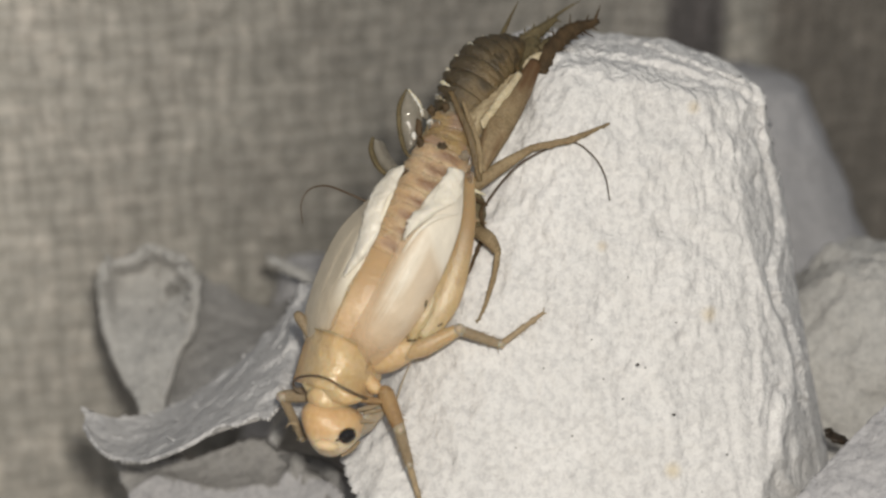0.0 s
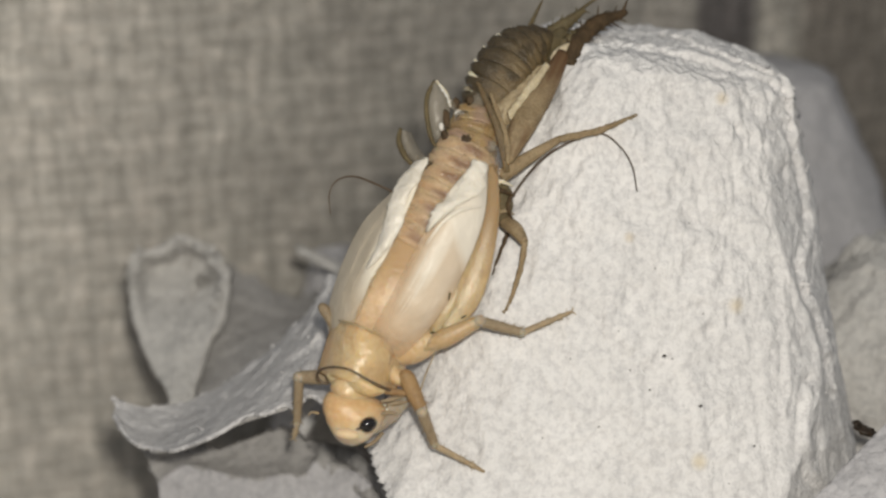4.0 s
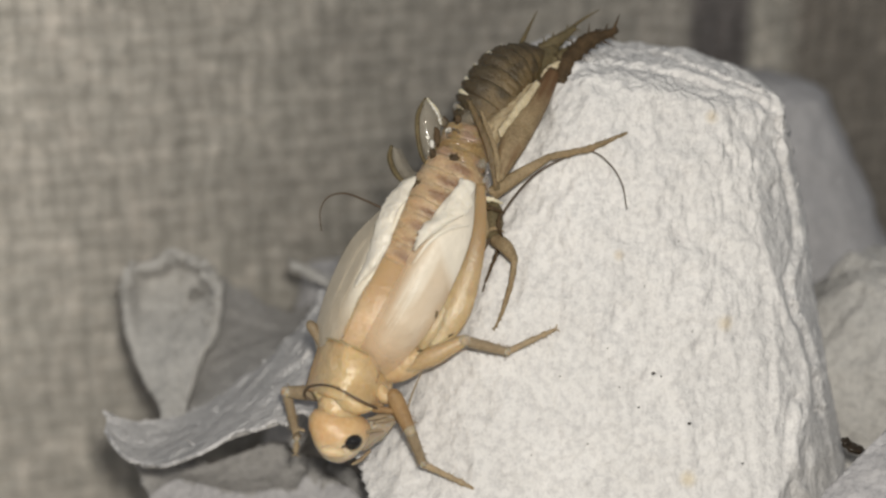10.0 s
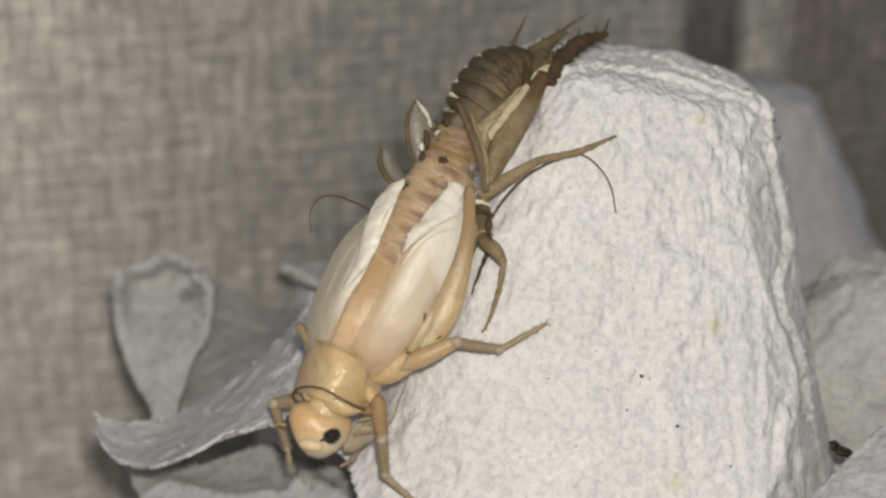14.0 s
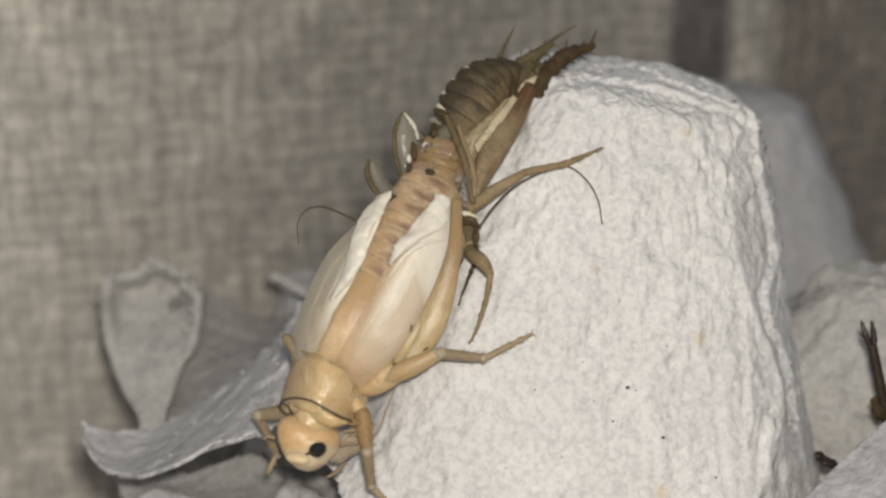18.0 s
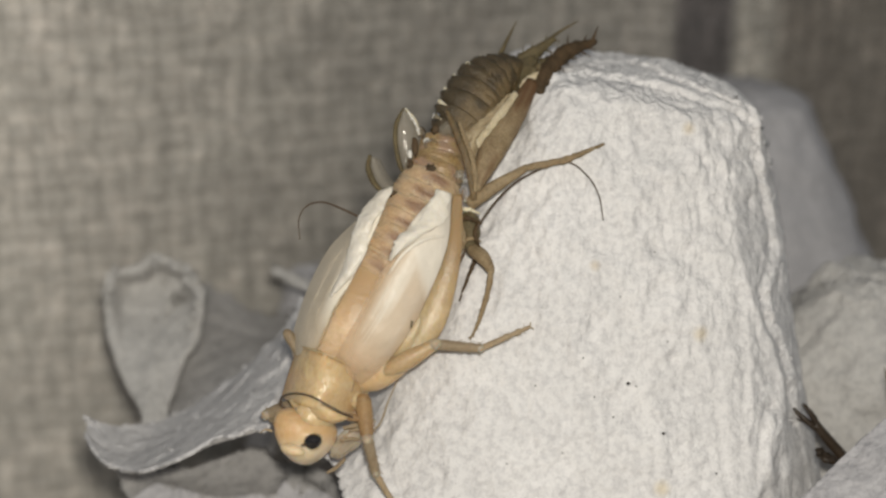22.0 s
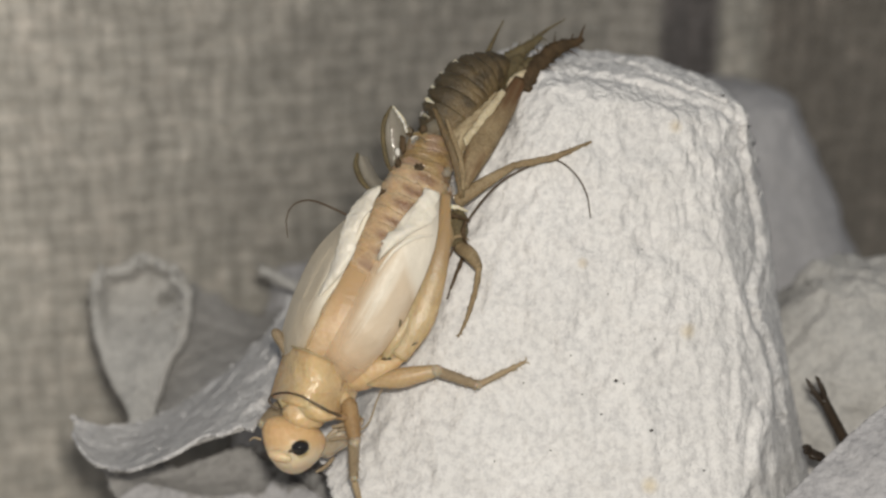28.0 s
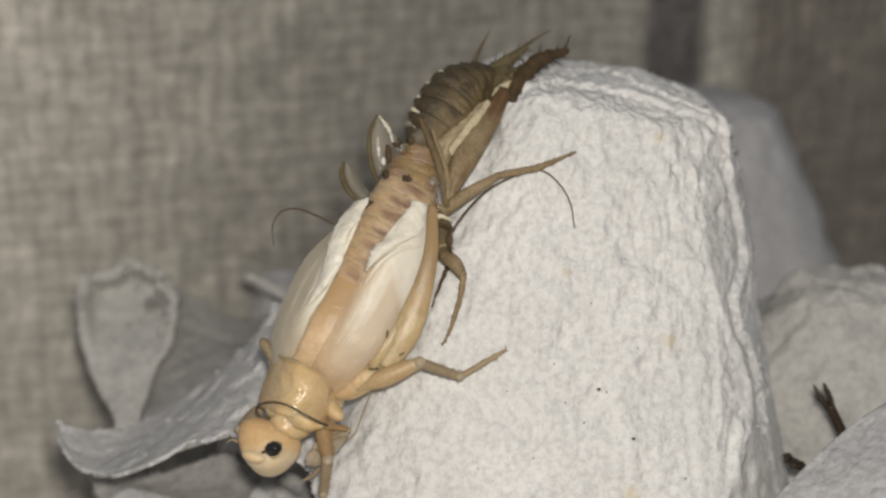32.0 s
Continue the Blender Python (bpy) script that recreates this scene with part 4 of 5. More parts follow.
for a, m, b in (((-6.04, -8.33, -8.54), (-5.22, -8.08, -8.49), (-4.18, -7.39, -8.43)), ((-6.17, -8.92, -9.25), (-5.58, -8.58, -9.25), (-4.92, -8.31, -9.42)), ((-5.59, -8.31, -8.80), (-4.85, -7.97, -8.79), (-4.11, -7.47, -8.94))):
    part("mouth_fold", *tube([a, m, b], [0.1, 0.14, 0.05], n=14, sides=8, flat=0.6, rough=0.4), SHIN, cricket)
part("face_plate", *blob((-8.24, -10.22, -10.04), ((0.97, 0, -0.2), tuple(FACING), (0.2, 0.3, 0.9)), (0.85, 0.46, 0.40), 24, 16, 0.03), HEAD_SKIN, head, "pale plate above the mouth", zone=[0.55] * (24 * 17))
part("palp", *tube([(-5.93, -8.25, -10.93), (-6.52, -8.84, -11.32), (-7.10, -9.24, -11.50)], [0.12, 0.15, 0.08], n=14, sides=10), SHIN, cricket)
part("palp", *tube([(-10.32, -8.26, -9.48), (-10.76, -8.42, -9.31), (-11.05, -8.61, -9.52)], [0.1, 0.06, 0.03], n=12, sides=8), TARSUS, head)
part("antenna", *tube([(-5.08, -6.67, -10.14), (-3.74, -6.36, -9.30), (-3.08, -5.97, -7.62), (-2.46, -5.65, -6.16)], [0.06, 0.05, 0.045, 0.035], n=24, sides=6), TARSUS, cricket, "thin pale antenna swept back")
part("mid_leg_stub", *tube([(-9.26, -4.76, -4.69), (-9.67, -4.36, -4.15), (-10.08, -3.97, -3.65), (-10.29, -3.71, -3.50)], [0.34, 0.36, 0.38, 0.25], n=16, sides=12), SHIN, cricket)
part("coxa", *tube([(-5.49, -6.70, -6.75), (-5.09, -7.10, -7.27), (-4.71, -7.28, -7.52), (-4.49, -7.15, -7.75)], [0.42, 0.5, 0.42, 0.12], n=24, sides=16, rough=0.08), CREAM, cricket)

# walking legs: joints at the reference stance
STANCE = {
    "mid": [(-3.8, -6.83, -5.73), (0.38, -6.42, -3.61), (3.28, -5.59, -4.83), (6.53, -4.15, -3.80)],
    "front": [(-4.32, -7.35, -7.32), (-3.21, -9.02, -8.98), (-2.34, -8.72, -11.69), (0.94, -8.60, -13.70)],
    "far": [(-9.75, -5.57, -8.00), (-11.82, -5.07, -8.07), (-11.39, -4.83, -11.81), (-11.56, -4.73, -13.00)],
}
SEGMENTS = {}


def leg(key, sizes, labels):
    j = [Vector(p) for p in STANCE[key]]
    for i, (name, mat) in enumerate((("femur", THIGH if key == "mid" else LEG if key == "front" else SHIN), ("tibia", SHIN), ("tarsus", TARSUS))):
        a, b = j[i], j[i + 1]
        r = sizes[i]
        mid = a.lerp(b, 0.45)
        pieces = [tube([tuple(a), tuple(mid), tuple(b)], r, n=18, sides=14, flat=0.85)]
        pieces.append(blob(tuple(b), ((1, 0, 0), (0, 1, 0), (0, 0, 1)), (r[2] * 0.93,) * 3, 16, 12))
        pieces.append(blob(tuple(a), ((1, 0, 0), (0, 1, 0), (0, 0, 1)), (r[0] * 0.9,) * 3, 18, 12))
        d = (b - a).normalized()
        side = d.cross(Vector(FACING)).normalized()
        if name == "tibia":
            for k in range(3):
                for sgn in (-1, 1):
                    q = a.lerp(b, 0.5 + 0.22 * k)
                    pieces.append(tube([tuple(q + side * sgn * r[1] * 0.7), tuple(q + side * sgn * (r[1] + 0.16) + d * 0.28)], [0.045, 0.012], n=4, sides=5))
        if name == "tarsus":
            for sgn in (-1, 1):
                pieces.append(tube([tuple(b), tuple(b + d * 0.22 + side * sgn * 0.12), tuple(b + d * 0.3 + side * sgn * 0.3)], [0.06, 0.05, 0.015], n=6, sides=6))
            for k in (0.3, 0.55, 0.78):
                pieces.append(blob(tuple(a.lerp(b, k)), (tuple(d), tuple(side), tuple(FACING)), (0.35, r[1] * 1.15, r[1] * 1.1), 12, 8))
        rng = random.Random(len(key) * 7 + i)
        for k in range(16):
            q = a.lerp(b, rng.uniform(0.1, 0.95))
            sgn = rng.choice((-1, 1))
            pieces.append(tube([tuple(q + side * sgn * r[1] * 0.8), tuple(q + side * sgn * (r[1] + rng.uniform(0.08, 0.2)) + d * rng.uniform(0.1, 0.25))], [0.02, 0.006], n=3, sides=4))
        ob = part(name, *joined(*pieces), mat, cricket, labels[i], pivot=tuple(a))
        if i < 2:
            part("knee", *blob(tuple(b + Vector(FACING) * 0.05), (tuple(d), tuple(side), tuple(FACING)), (r[2] * 1.15, r[2] * 1.0, r[2] * 0.98), 16, 12, 0.1), CHEEK, ob, "pale soft joint")
        SEGMENTS[(key, i)] = (ob, a, (b - a).normalized(), (b - a).length)


leg("mid", [(0.14, 0.68, 0.42), (0.38, 0.36, 0.3), (0.24, 0.2, 0.13)], ("", "", ""))
leg("front", [(0.58, 0.56, 0.42), (0.42, 0.36, 0.3), (0.24, 0.2, 0.13)], ("", "", ""))
leg("far", [(0.5, 0.5, 0.4), (0.36, 0.32, 0.25), (0.2, 0.16, 0.1)], ("", "", ""))

# ---- the shed skin it has crawled out of ----
husk = root("shed_skin", (3.81, 2.76, 6.12), "brown shed cricket skin with empty legs clinging to the tray crown", "shed skin")


def husk_abdomen():
    path = spline([(0.48, 3.24, 8.20), (1.74, 4.22, 9.89), (3.02, 5.76, 11.38), (4.40, 6.96, 12.23), (5.68, 8.20, 12.60)], 200)
    rad = spline([(1.35,), (2.0,), (2.05,), (1.5,), (0.5,)], 200)[:, 0]
    n, sides = 9, 36
    for i in range(n):
        a, b = int(199 * i / n), min(199, int(199 * (i + 1.12) / n))
        k = np.linspace(a, b, 4).astype(int)
        dark = []
        for r in range(10):
            for q in range(sides):
                off = 1 - abs(q - sides / 2) / (sides / 2)
                dark.append(max(0.85 * smooth(off, 0.42, 0.7), 0.75 * smooth(noise.noise(Vector((q * 0.3, i * 1.3 + r * 0.12, 2))), 0.12, 0.45), 0.8 * smooth(r / 9, 0.82, 1.0) * smooth(off, 0.3, 0.5)))
        v, f = tube([tuple(path[j]) for j in k], [rad[j] * f for j, f in zip(k, (0.97, 1.0, 1.02, 1.01))], n=10, sides=sides, flat=0.75, rough=0.08, seed=i + 20)
        mid = [sum(v[r * sides:(r + 1) * sides]) / sides for r in range(10)]
        edge = (0.90, 0.97, 1.02, 1.06, 1.08, 1.09, 1.08, 1.05, 0.98, 0.90)
        v = [mid[m // sides] + (p - mid[m // sides]) * (1 + (edge[m // sides] - 1) * smooth(1 - abs(m % sides - sides / 2) / (sides / 2), 0.5, 0.9)) for m, p in enumerate(v)]
        part("ring", v, f, HUSK_RING, husk, "banded brown abdomen ring", zone=dark)
        if 0 < i < 7:
            j = a
            d = Vector(path[j + 3] - path[j - 3]).normalized()
            side = -d.cross(Vector(FACING)).normalized()
            side = side if side.x < 0 else -side
            reach = (0, 0.95, 0.9, 0.55, 0.5, 0.8, 0.45)[i]
            ends = [Vector(path[j]) + side * rad[j] * math.cos(q) * 1.10 + Vector(FACING) * rad[j] * 0.84 * math.sin(q) for q in (0.02, 0.5 * reach, reach)]
            part("seam", *tube([tuple(e) for e in ends], [0.06, 0.05 + 0.14 * reach, 0.03], n=12, sides=8, flat=0.6, rough=0.4, seed=i), MEMBRANE, husk, "thin white membrane seam")


husk_abdomen()
part("pale_strip", *tube([(2.04, 1.16, 8.46), (2.31, 0.58, 7.74), (2.54, 0.20, 6.97)], [0.1, 0.2, 0.08], n=14, sides=8, rough=0.4, seed=8), MEMBRANE, husk, "shred of white membrane")
part("membrane_bridge", *blob((0.48, 2.28, 9.19), ((0.8, 0, 0.6), tuple(FACING), (-0.6, 0, 0.8)), (0.9, 0.6, 0.5), 18, 12, 0.5), HUSK_SHEER, husk, "wet clear membrane between skin and body")
part("split_edge", *shell(ruled([(2.53, 0.71, 8.99), (3.43, 1.85, 10.00), (4.30, 2.84, 10.90), (5.24, 4.22, 11.67)], [(2.76, 0.44, 8.54), (3.78, 1.60, 9.58), (4.69, 2.62, 10.55), (5.55, 4.02, 11.40)], 0.1, 0.1, 0.8, 0.05, jag=0.2), 50, 8, 0.12), HUSK_PALE, husk, "white split edge of the skin")
part("split_edge", *tube([(5.64, 5.32, 11.16), (5.97, 5.94, 11.66), (6.63, 6.54, 12.08), (7.04, 6.86, 12.34)], [0.1, 0.3, 0.28, 0.06], n=20, sides=8, flat=0.4, rough=0.5), HUSK_PALE, husk)
part("inner_lining", *shell(ruled([(1.34, 2.23, 8.88), (2.21, 2.97, 9.65), (3.31, 3.78, 10.33), (4.60, 5.17, 11.11)], [(2.51, 1.01, 7.21), (2.83, 1.74, 8.30), (3.85, 2.90, 9.35), (5.24, 5.31, 11.16)], 0.4, 0.15, 0.9, 0.06, jag=0.12), 40, 18, 0.08), HUSK_LINING, husk, "tan crumpled lining of the split skin",
     zone=zones(lambda s, t: 0.7 * smooth(noise.noise(Vector((s * 6, t * 5, 2))), 0.0, 0.4), 40, 18))
part("hind_femur", *tube([(2.58, -0.76, 5.89), (3.59, 0.82, 8.07), (5.19, 3.20, 10.08), (6.54, 6.20, 11.76)], [0.3, 0.92, 0.78, 0.5], n=30, sides=18, flat=0.7, rough=0.1, seed=31), HUSK_TAN, husk, "brown empty thigh skin, paler below", zone=[min(1.0, 0.85 * smooth(r / 29, 0.45, 1.0) + 0.6 * smooth(noise.noise(Vector((r * 0.09, q * 1.1, 5))), 0.05, 0.4)) for r in range(30) for q in range(18)])
sweep("hind_femur", [(2.62, 4.46, 9.34), (4.65, 6.74, 11.22), (6.73, 8.88, 12.69)], [0.5, 0.9, 0.6], HUSK, husk, "", n=24, sides=16, flat=0.7)


def spiny(name, pts, radii, mat, spines, parent, length=0.5, seed=1):
    rng = random.Random(seed)
    c = spline(pts, 60)
    shin = part(name, *tube(pts, radii, n=26, sides=10, flat=0.8, rough=0.35, seed=seed), mat, parent)
    for k in range(spines):
        i = min(57, max(4, int(8 + 48 * k / max(1, spines - 1) + rng.uniform(-3, 3))))
        d = c[min(59, i + 1)] - c[i - 1]
        d /= np.linalg.norm(d)
        side = np.cross(d, FACING) * (1 if k % 2 else -1)
        side /= np.linalg.norm(side)
        L = length * rng.uniform(0.45, 1.1)
        part("spine", *tube([tuple(c[i]), tuple(c[i] + side * L * 0.75 + d * L * 0.7)], [0.13 * rng.uniform(0.6, 1.4), 0.02], n=4, sides=6), mat, shin)
    return shin


spiny("hind_tibia", [(6.93, 5.63, 11.08), (7.70, 7.18, 12.42), (9.05, 8.70, 13.39), (11.23, 9.77, 13.98)], [0.5, 0.6, 0.6, 0.2], HUSK_DARK, 17, husk, 1.35, 3)
spiny("hind_tibia", [(5.01, 8.07, 11.64), (6.70, 8.01, 12.07), (8.11, 8.29, 12.83), (9.41, 9.18, 13.53)], [0.3, 0.5, 0.45, 0.2], HUSK, 9, husk, 1.15, 4)
spiny("tail_plate", [(5.43, 8.77, 12.39), (6.73, 9.27, 13.18), (8.22, 10.02, 14.09)], [0.6, 0.5, 0.2], HUSK, 6, husk, 1.2, 5)
for pts in ([(4.19, 8.50, 13.11), (4.77, 9.41, 14.15), (5.43, 10.25, 15.29)], [(7.07, 9.58, 13.45), (8.48, 10.36, 14.44), (9.96, 10.87, 15.24)]):
    sweep("cercus", pts, [0.2, 0.12, 0.03], HUSK, husk, "", n=16, sides=8)
sweep("back_strap", [(0.48, 2.40, 10.69), (1.19, 1.09, 9.44), (1.96, -0.14, 7.79), (2.51, -0.68, 5.14)], [0.16, 0.22, 0.26, 0.2], HUSK_RING, husk, "dark curved strip of split skin", n=26, sides=12, flat=0.5, rough=0.2)
sweep("back_strap", [(1.34, 1.64, 10.17), (1.96, 0.58, 8.70), (2.49, -0.37, 7.22), (2.57, -1.10, 5.84)], [0.1, 0.2, 0.22, 0.12], HUSK_TAN, husk, "", n=26, sides=10, flat=0.5, rough=0.3)
flap = part("back_flap", *shell(ruled([(-2.71, 2.18, 10.67), (-2.96, 1.15, 9.02), (-2.45, 0.39, 6.91)], [(-2.09, 2.60, 10.64), (-1.38, 1.84, 9.15), (-1.76, 0.98, 7.38)], 0.5, 0.15, 1.0, 0.05), 26, 14, 0.08), HUSK_SHEER, husk,
            "glassy clear flap of skin")
part("flap_edge", *tube([(-2.47, 2.23, 10.81), (-2.96, 1.49, 9.93), (-2.99, 0.93, 8.68), (-2.68, 0.40, 7.23), (-2.22, 0.23, 6.47)], [0.1, 0.16, 0.17, 0.15, 0.08], n=24, sides=8), HUSK, flap)
part("flap_edge", *tube([(-2.39, 2.23, 10.81), (-1.69, 2.04, 9.98), (-1.38, 1.61, 9.10)], [0.1, 0.13, 0.1], n=16, sides=8, rough=0.4), MEMBRANE, flap)
part("side_flap", *shell(ruled([(-4.93, 2.13, 7.32), (-4.69, 1.50, 6.16), (-3.72, 0.59, 5.14)], [(-4.17, 2.57, 7.07), (-3.60, 1.81, 6.15), (-2.87, 0.94, 5.52)], 0.5, 0.1, 1.0, 0.04), 22, 12, 0.08), HUSK_SHEER, husk)
sweep("side_flap_edge", [(-4.85, 2.08, 7.46), (-4.96, 1.58, 6.67), (-4.51, 0.93, 5.77), (-3.71, 0.37, 5.12)], [0.12, 0.2, 0.2, 0.12], HUSK, husk, "", n=18, sides=8)
for c, r, mat in (((-1.64, 0.93, 8.44), (0.26, 0.2, 0.62), HUSK_DARK), ((-1.98, 0.36, 8.08), (0.17, 0.14, 0.28), WET_GLINT), ((-0.83, 0.93, 8.96), (0.28, 0.18, 0.2), WET_GLINT), ((-0.52, 1.20, 8.53), (0.5, 0.3, 0.45), GLASSY),
                  ((1.49, -1.64, 7.04), (0.5, 0.4, 0.42), GLASSY), ((1.45, -1.92, 7.44), (0.16, 0.12, 0.14), WET_GLINT), ((-0.22, 2.66, 10.14), (0.34, 0.25, 0.3), GLASSY), ((1.80, -1.65, 5.85), (0.2, 0.2, 0.5), GLASSY)):
    part("wet_bead", *blob(onto(c, "segment", -0.05), ((1, 0, 0.1), tuple(FACING), (-0.1, 0.3, 0.94)), r, 18, 12, 0.35), mat, husk, "glinting bead of moulting fluid")
for k, (x, y, z) in enumerate(spline([(-2.24, 2.26, 10.65), (-1.93, 1.91, 10.26), (-1.61, 1.66, 9.84), (-1.41, 1.35, 9.29)], 9)):
    part("wet_bead", *blob((x, y, z), ((1, 0, 0), tuple(FACING), (0, 0.3, 0.94)), (0.07 + 0.05 * (k % 2), 0.1, 0.11), 10, 8, 0.3), WET_GLINT, flap)
part("clear_shred", *blob((-1.31, 1.87, 9.23), ((0.5, 0, -0.8), tuple(FACING), (0.8, 0, 0.5)), (0.55, 0.25, 0.28), 12, 8, 0.6), HUSK_SHEER, husk)
part("clear_shred", *blob((1.46, -0.46, 6.93), ((0.7, 0, 0.7), tuple(FACING), (-0.7, 0, 0.7)), (0.42, 0.2, 0.3), 12, 8, 0.6), HUSK_SHEER, husk)
sweep("mid_femur", [(2.13, -0.22, 4.67), (3.74, -0.39, 5.94), (6.14, 0.49, 7.21)], [0.5, 0.46, 0.24], HUSK_TAN, husk, "", n=22, sides=14, flat=0.7)
spiny("mid_tibia", [(6.07, 0.48, 7.17), (8.81, 1.26, 7.55), (11.55, 2.79, 8.25)], [0.26, 0.24, 0.1], HUSK_TAN, 22, husk, 0.34, 6)
scrap = part("thorax_scrap", *blob((2.21, -0.75, 2.92), ((1, 0, 0.1), tuple(FACING), (0, 0.3, 0.9)), (0.75, 0.7, 1.5), 26, 20, 0.14), HUSK, husk, "crumpled brown thorax skin")
for pts, mat in (([(1.28, -0.95, 4.42), (2.04, -1.18, 4.65), (2.90, -1.00, 4.27)], MEMBRANE), ([(1.35, -1.21, 3.69), (2.04, -1.48, 4.11), (3.05, -1.24, 3.62)], HUSK_DARK), ([(1.59, -1.18, 3.76), (1.82, -1.77, 2.74), (1.67, -1.74, 1.67)], HUSK_TAN),
                 ([(2.78, -1.16, 3.84), (2.59, -1.78, 2.99), (2.90, -1.72, 1.99)], HUSK_DARK), ([(1.74, -1.62, 2.28), (2.28, -1.77, 2.74), (2.98, -1.56, 2.43)], HUSK_TAN)):
    part("scrap_fold", *tube(pts, [0.07, 0.17, 0.06], n=18, sides=8, rough=0.7, seed=len(mat.name)), mat, scrap)
strand = [onto(c, "main_peak", 0.12) for c in ((2.79, -1.87, 1.71), (2.44, -2.20, 0.85), (1.98, -2.61, -0.24), (1.52, -3.07, -1.47))]
part("tarsus", *tube(strand, [0.1, 0.17, 0.12, 0.06], n=30, sides=8, rough=0.5, seed=3), HUSK_DARK, husk, "thin dark shrivelled foot lying along the body")
sweep("front_femur", [(2.41, -1.28, 1.75), (3.13, -2.22, 1.51), (3.70, -2.88, 0.85)], [0.5, 0.5, 0.3], HUSK_TAN, husk, "", n=16, sides=12)
spiny("front_tibia", [(3.70, -2.86, 0.93), (3.52, -3.17, -0.52), (2.92, -3.33, -2.73), (2.31, -3.61, -4.08)], [0.22, 0.2, 0.15, 0.05], HUSK_TAN, 14, husk, 0.32, 7)
sweep("antenna", [(1.37, -1.52, 0.51), (3.06, -0.95, 3.81), (4.92, 0.39, 5.74), (6.88, 1.18, 6.76), (8.92, 1.58, 7.25), (10.31, 1.17, 6.44), (11.15, 0.50, 5.18), (11.44, -0.37, 3.67)],
      [0.09, 0.09, 0.08, 0.07, 0.06, 0.05, 0.045, 0.035], HAIR, husk, "hair-thin brown antenna", n=60, sides=6)
sweep("antenna", [(-4.72, -0.29, 3.29), (-6.78, 0.41, 4.04), (-8.15, 0.93, 4.32), (-9.27, 1.03, 4.00), (-9.82, 0.71, 3.11), (-9.74, 0.22, 1.78)], [0.09, 0.08, 0.07, 0.06, 0.05, 0.035], HAIR, husk,
      "hair-thin brown antenna", n=50, sides=6)

# ---- a second, dark cricket behind the front ridge ----
other = root("cricket", (31.78, 0.18, -14.13), "dark brown cricket, tail and hind leg showing behind the tray ridge", "cricket")
part("abdomen", *blob((34.11, 0.37, -16.52), ((0.8, 0, -0.6), (0, 1, 0), (0.6, 0, 0.8)), (4.0, 2.4, 2.6), 22, 16, 0.08), DARK_LEG, other)
part("tail_tip", *joined(blob((30.62, 0.67, -12.79), ((0.6, 0, -0.8), (0, 1, 0), (0.8, 0, 0.6)), (1.0, 0.8, 0.8), 18, 12, 0.5),
                         blob((29.78, 1.12, -12.43), ((0.3, 0, -0.95), (0, 1, 0), (0.95, 0, 0.3)), (0.9, 0.5, 0.45), 16, 10, 0.6),
                         tube([(30.46, 0.59, -12.99), (29.91, 0.86, -11.67), (29.57, 1.17, -10.82)], [0.4, 0.3, 0.04], n=10, sides=8, rough=0.3)), DARK_LEG, other, "dark ragged tail end")
part("tissue", *blob((30.84, 0.63, -11.72), ((0.5, 0, -0.85), (0, 1, 0), (0.85, 0, 0.5)), (0.7, 0.4, 0.4), 16, 12, 0.6), RED_SKIN, other, "reddish soft tissue at the tail")
bristle = part("cercus", *tube([(32.07, 0.50, -13.83), (31.03, 1.54, -9.80), (30.27, 2.32, -6.79), (29.47, 3.19, -3.52)], [0.42, 0.34, 0.2, 0.03], n=30, sides=10), HUSK, other,
               "tapering brown tail bristle", pivot=(29.47, 3.19, -3.52))
part("short_cercus", *tube([(30.32, 0.95, -12.02), (29.73, 1.33, -10.39), (28.96, 1.84, -8.38)], [0.4, 0.3, 0.04], n=16, sides=10), HUSK_DARK, other)
KNEE, TOE = Vector((30.83, 0.15, -12.76)), Vector((25.51, 1.79, -5.60))
ALONG = (TOE - KNEE).normalized()
ACROSS = ALONG.cross(Vector(FACING)).normalized()


def shin_point(back, aside, lift=0.0):
    return tuple(TOE - ALONG * back + ACROSS * aside + Vector(FACING) * lift)


shank = part("hind_tibia", *joined(tube([tuple(KNEE), shin_point(4.2, 0), shin_point(1.7, 0.02)], [0.46, 0.40, 0.36], n=24, sides=12, rough=0.1),
                                   tube([shin_point(2.0, 0.12), shin_point(1.1, 0.3), shin_point(0.2, 0.33), shin_point(0.0, 0.30)], [0.25, 0.22, 0.15, 0.04], n=16, sides=8, rough=0.2, seed=2),
                                   tube([shin_point(2.0, -0.12, 0.1), shin_point(1.0, -0.3, 0.1), shin_point(0.1, -0.36), shin_point(-0.25, -0.38)], [0.25, 0.22, 0.14, 0.03], n=16, sides=8, rough=0.2, seed=5),
                                   tube([shin_point(1.3, -0.3), shin_point(0.8, -0.62), shin_point(0.5, -0.7)], [0.08, 0.06, 0.02], n=8, sides=6)), DARK_LEG, other, "dark forked hind shin", pivot=tuple(TOE))

# tuft added on the shin to stand in for the tail end
part("spur", *joined(blob(shin_point(6.6, -0.5), (tuple(ALONG), tuple(ACROSS), tuple(FACING)), (0.6, 0.4, 0.4), 16, 12, 0.6),
                     blob(shin_point(5.9, -0.6), (tuple(ALONG), tuple(ACROSS), tuple(FACING)), (0.4, 0.3, 0.3), 12, 9, 0.6)), HUSK_DARK, shank, "ragged dark brown spur")

# black blobs added for the darkness of the deep gap; nothing solid lies there
gap_dark = root("dirt_clump", (27.60, -2.18, -13.29), "black blobs standing in for the dark gap between tray peaks", "dirt")
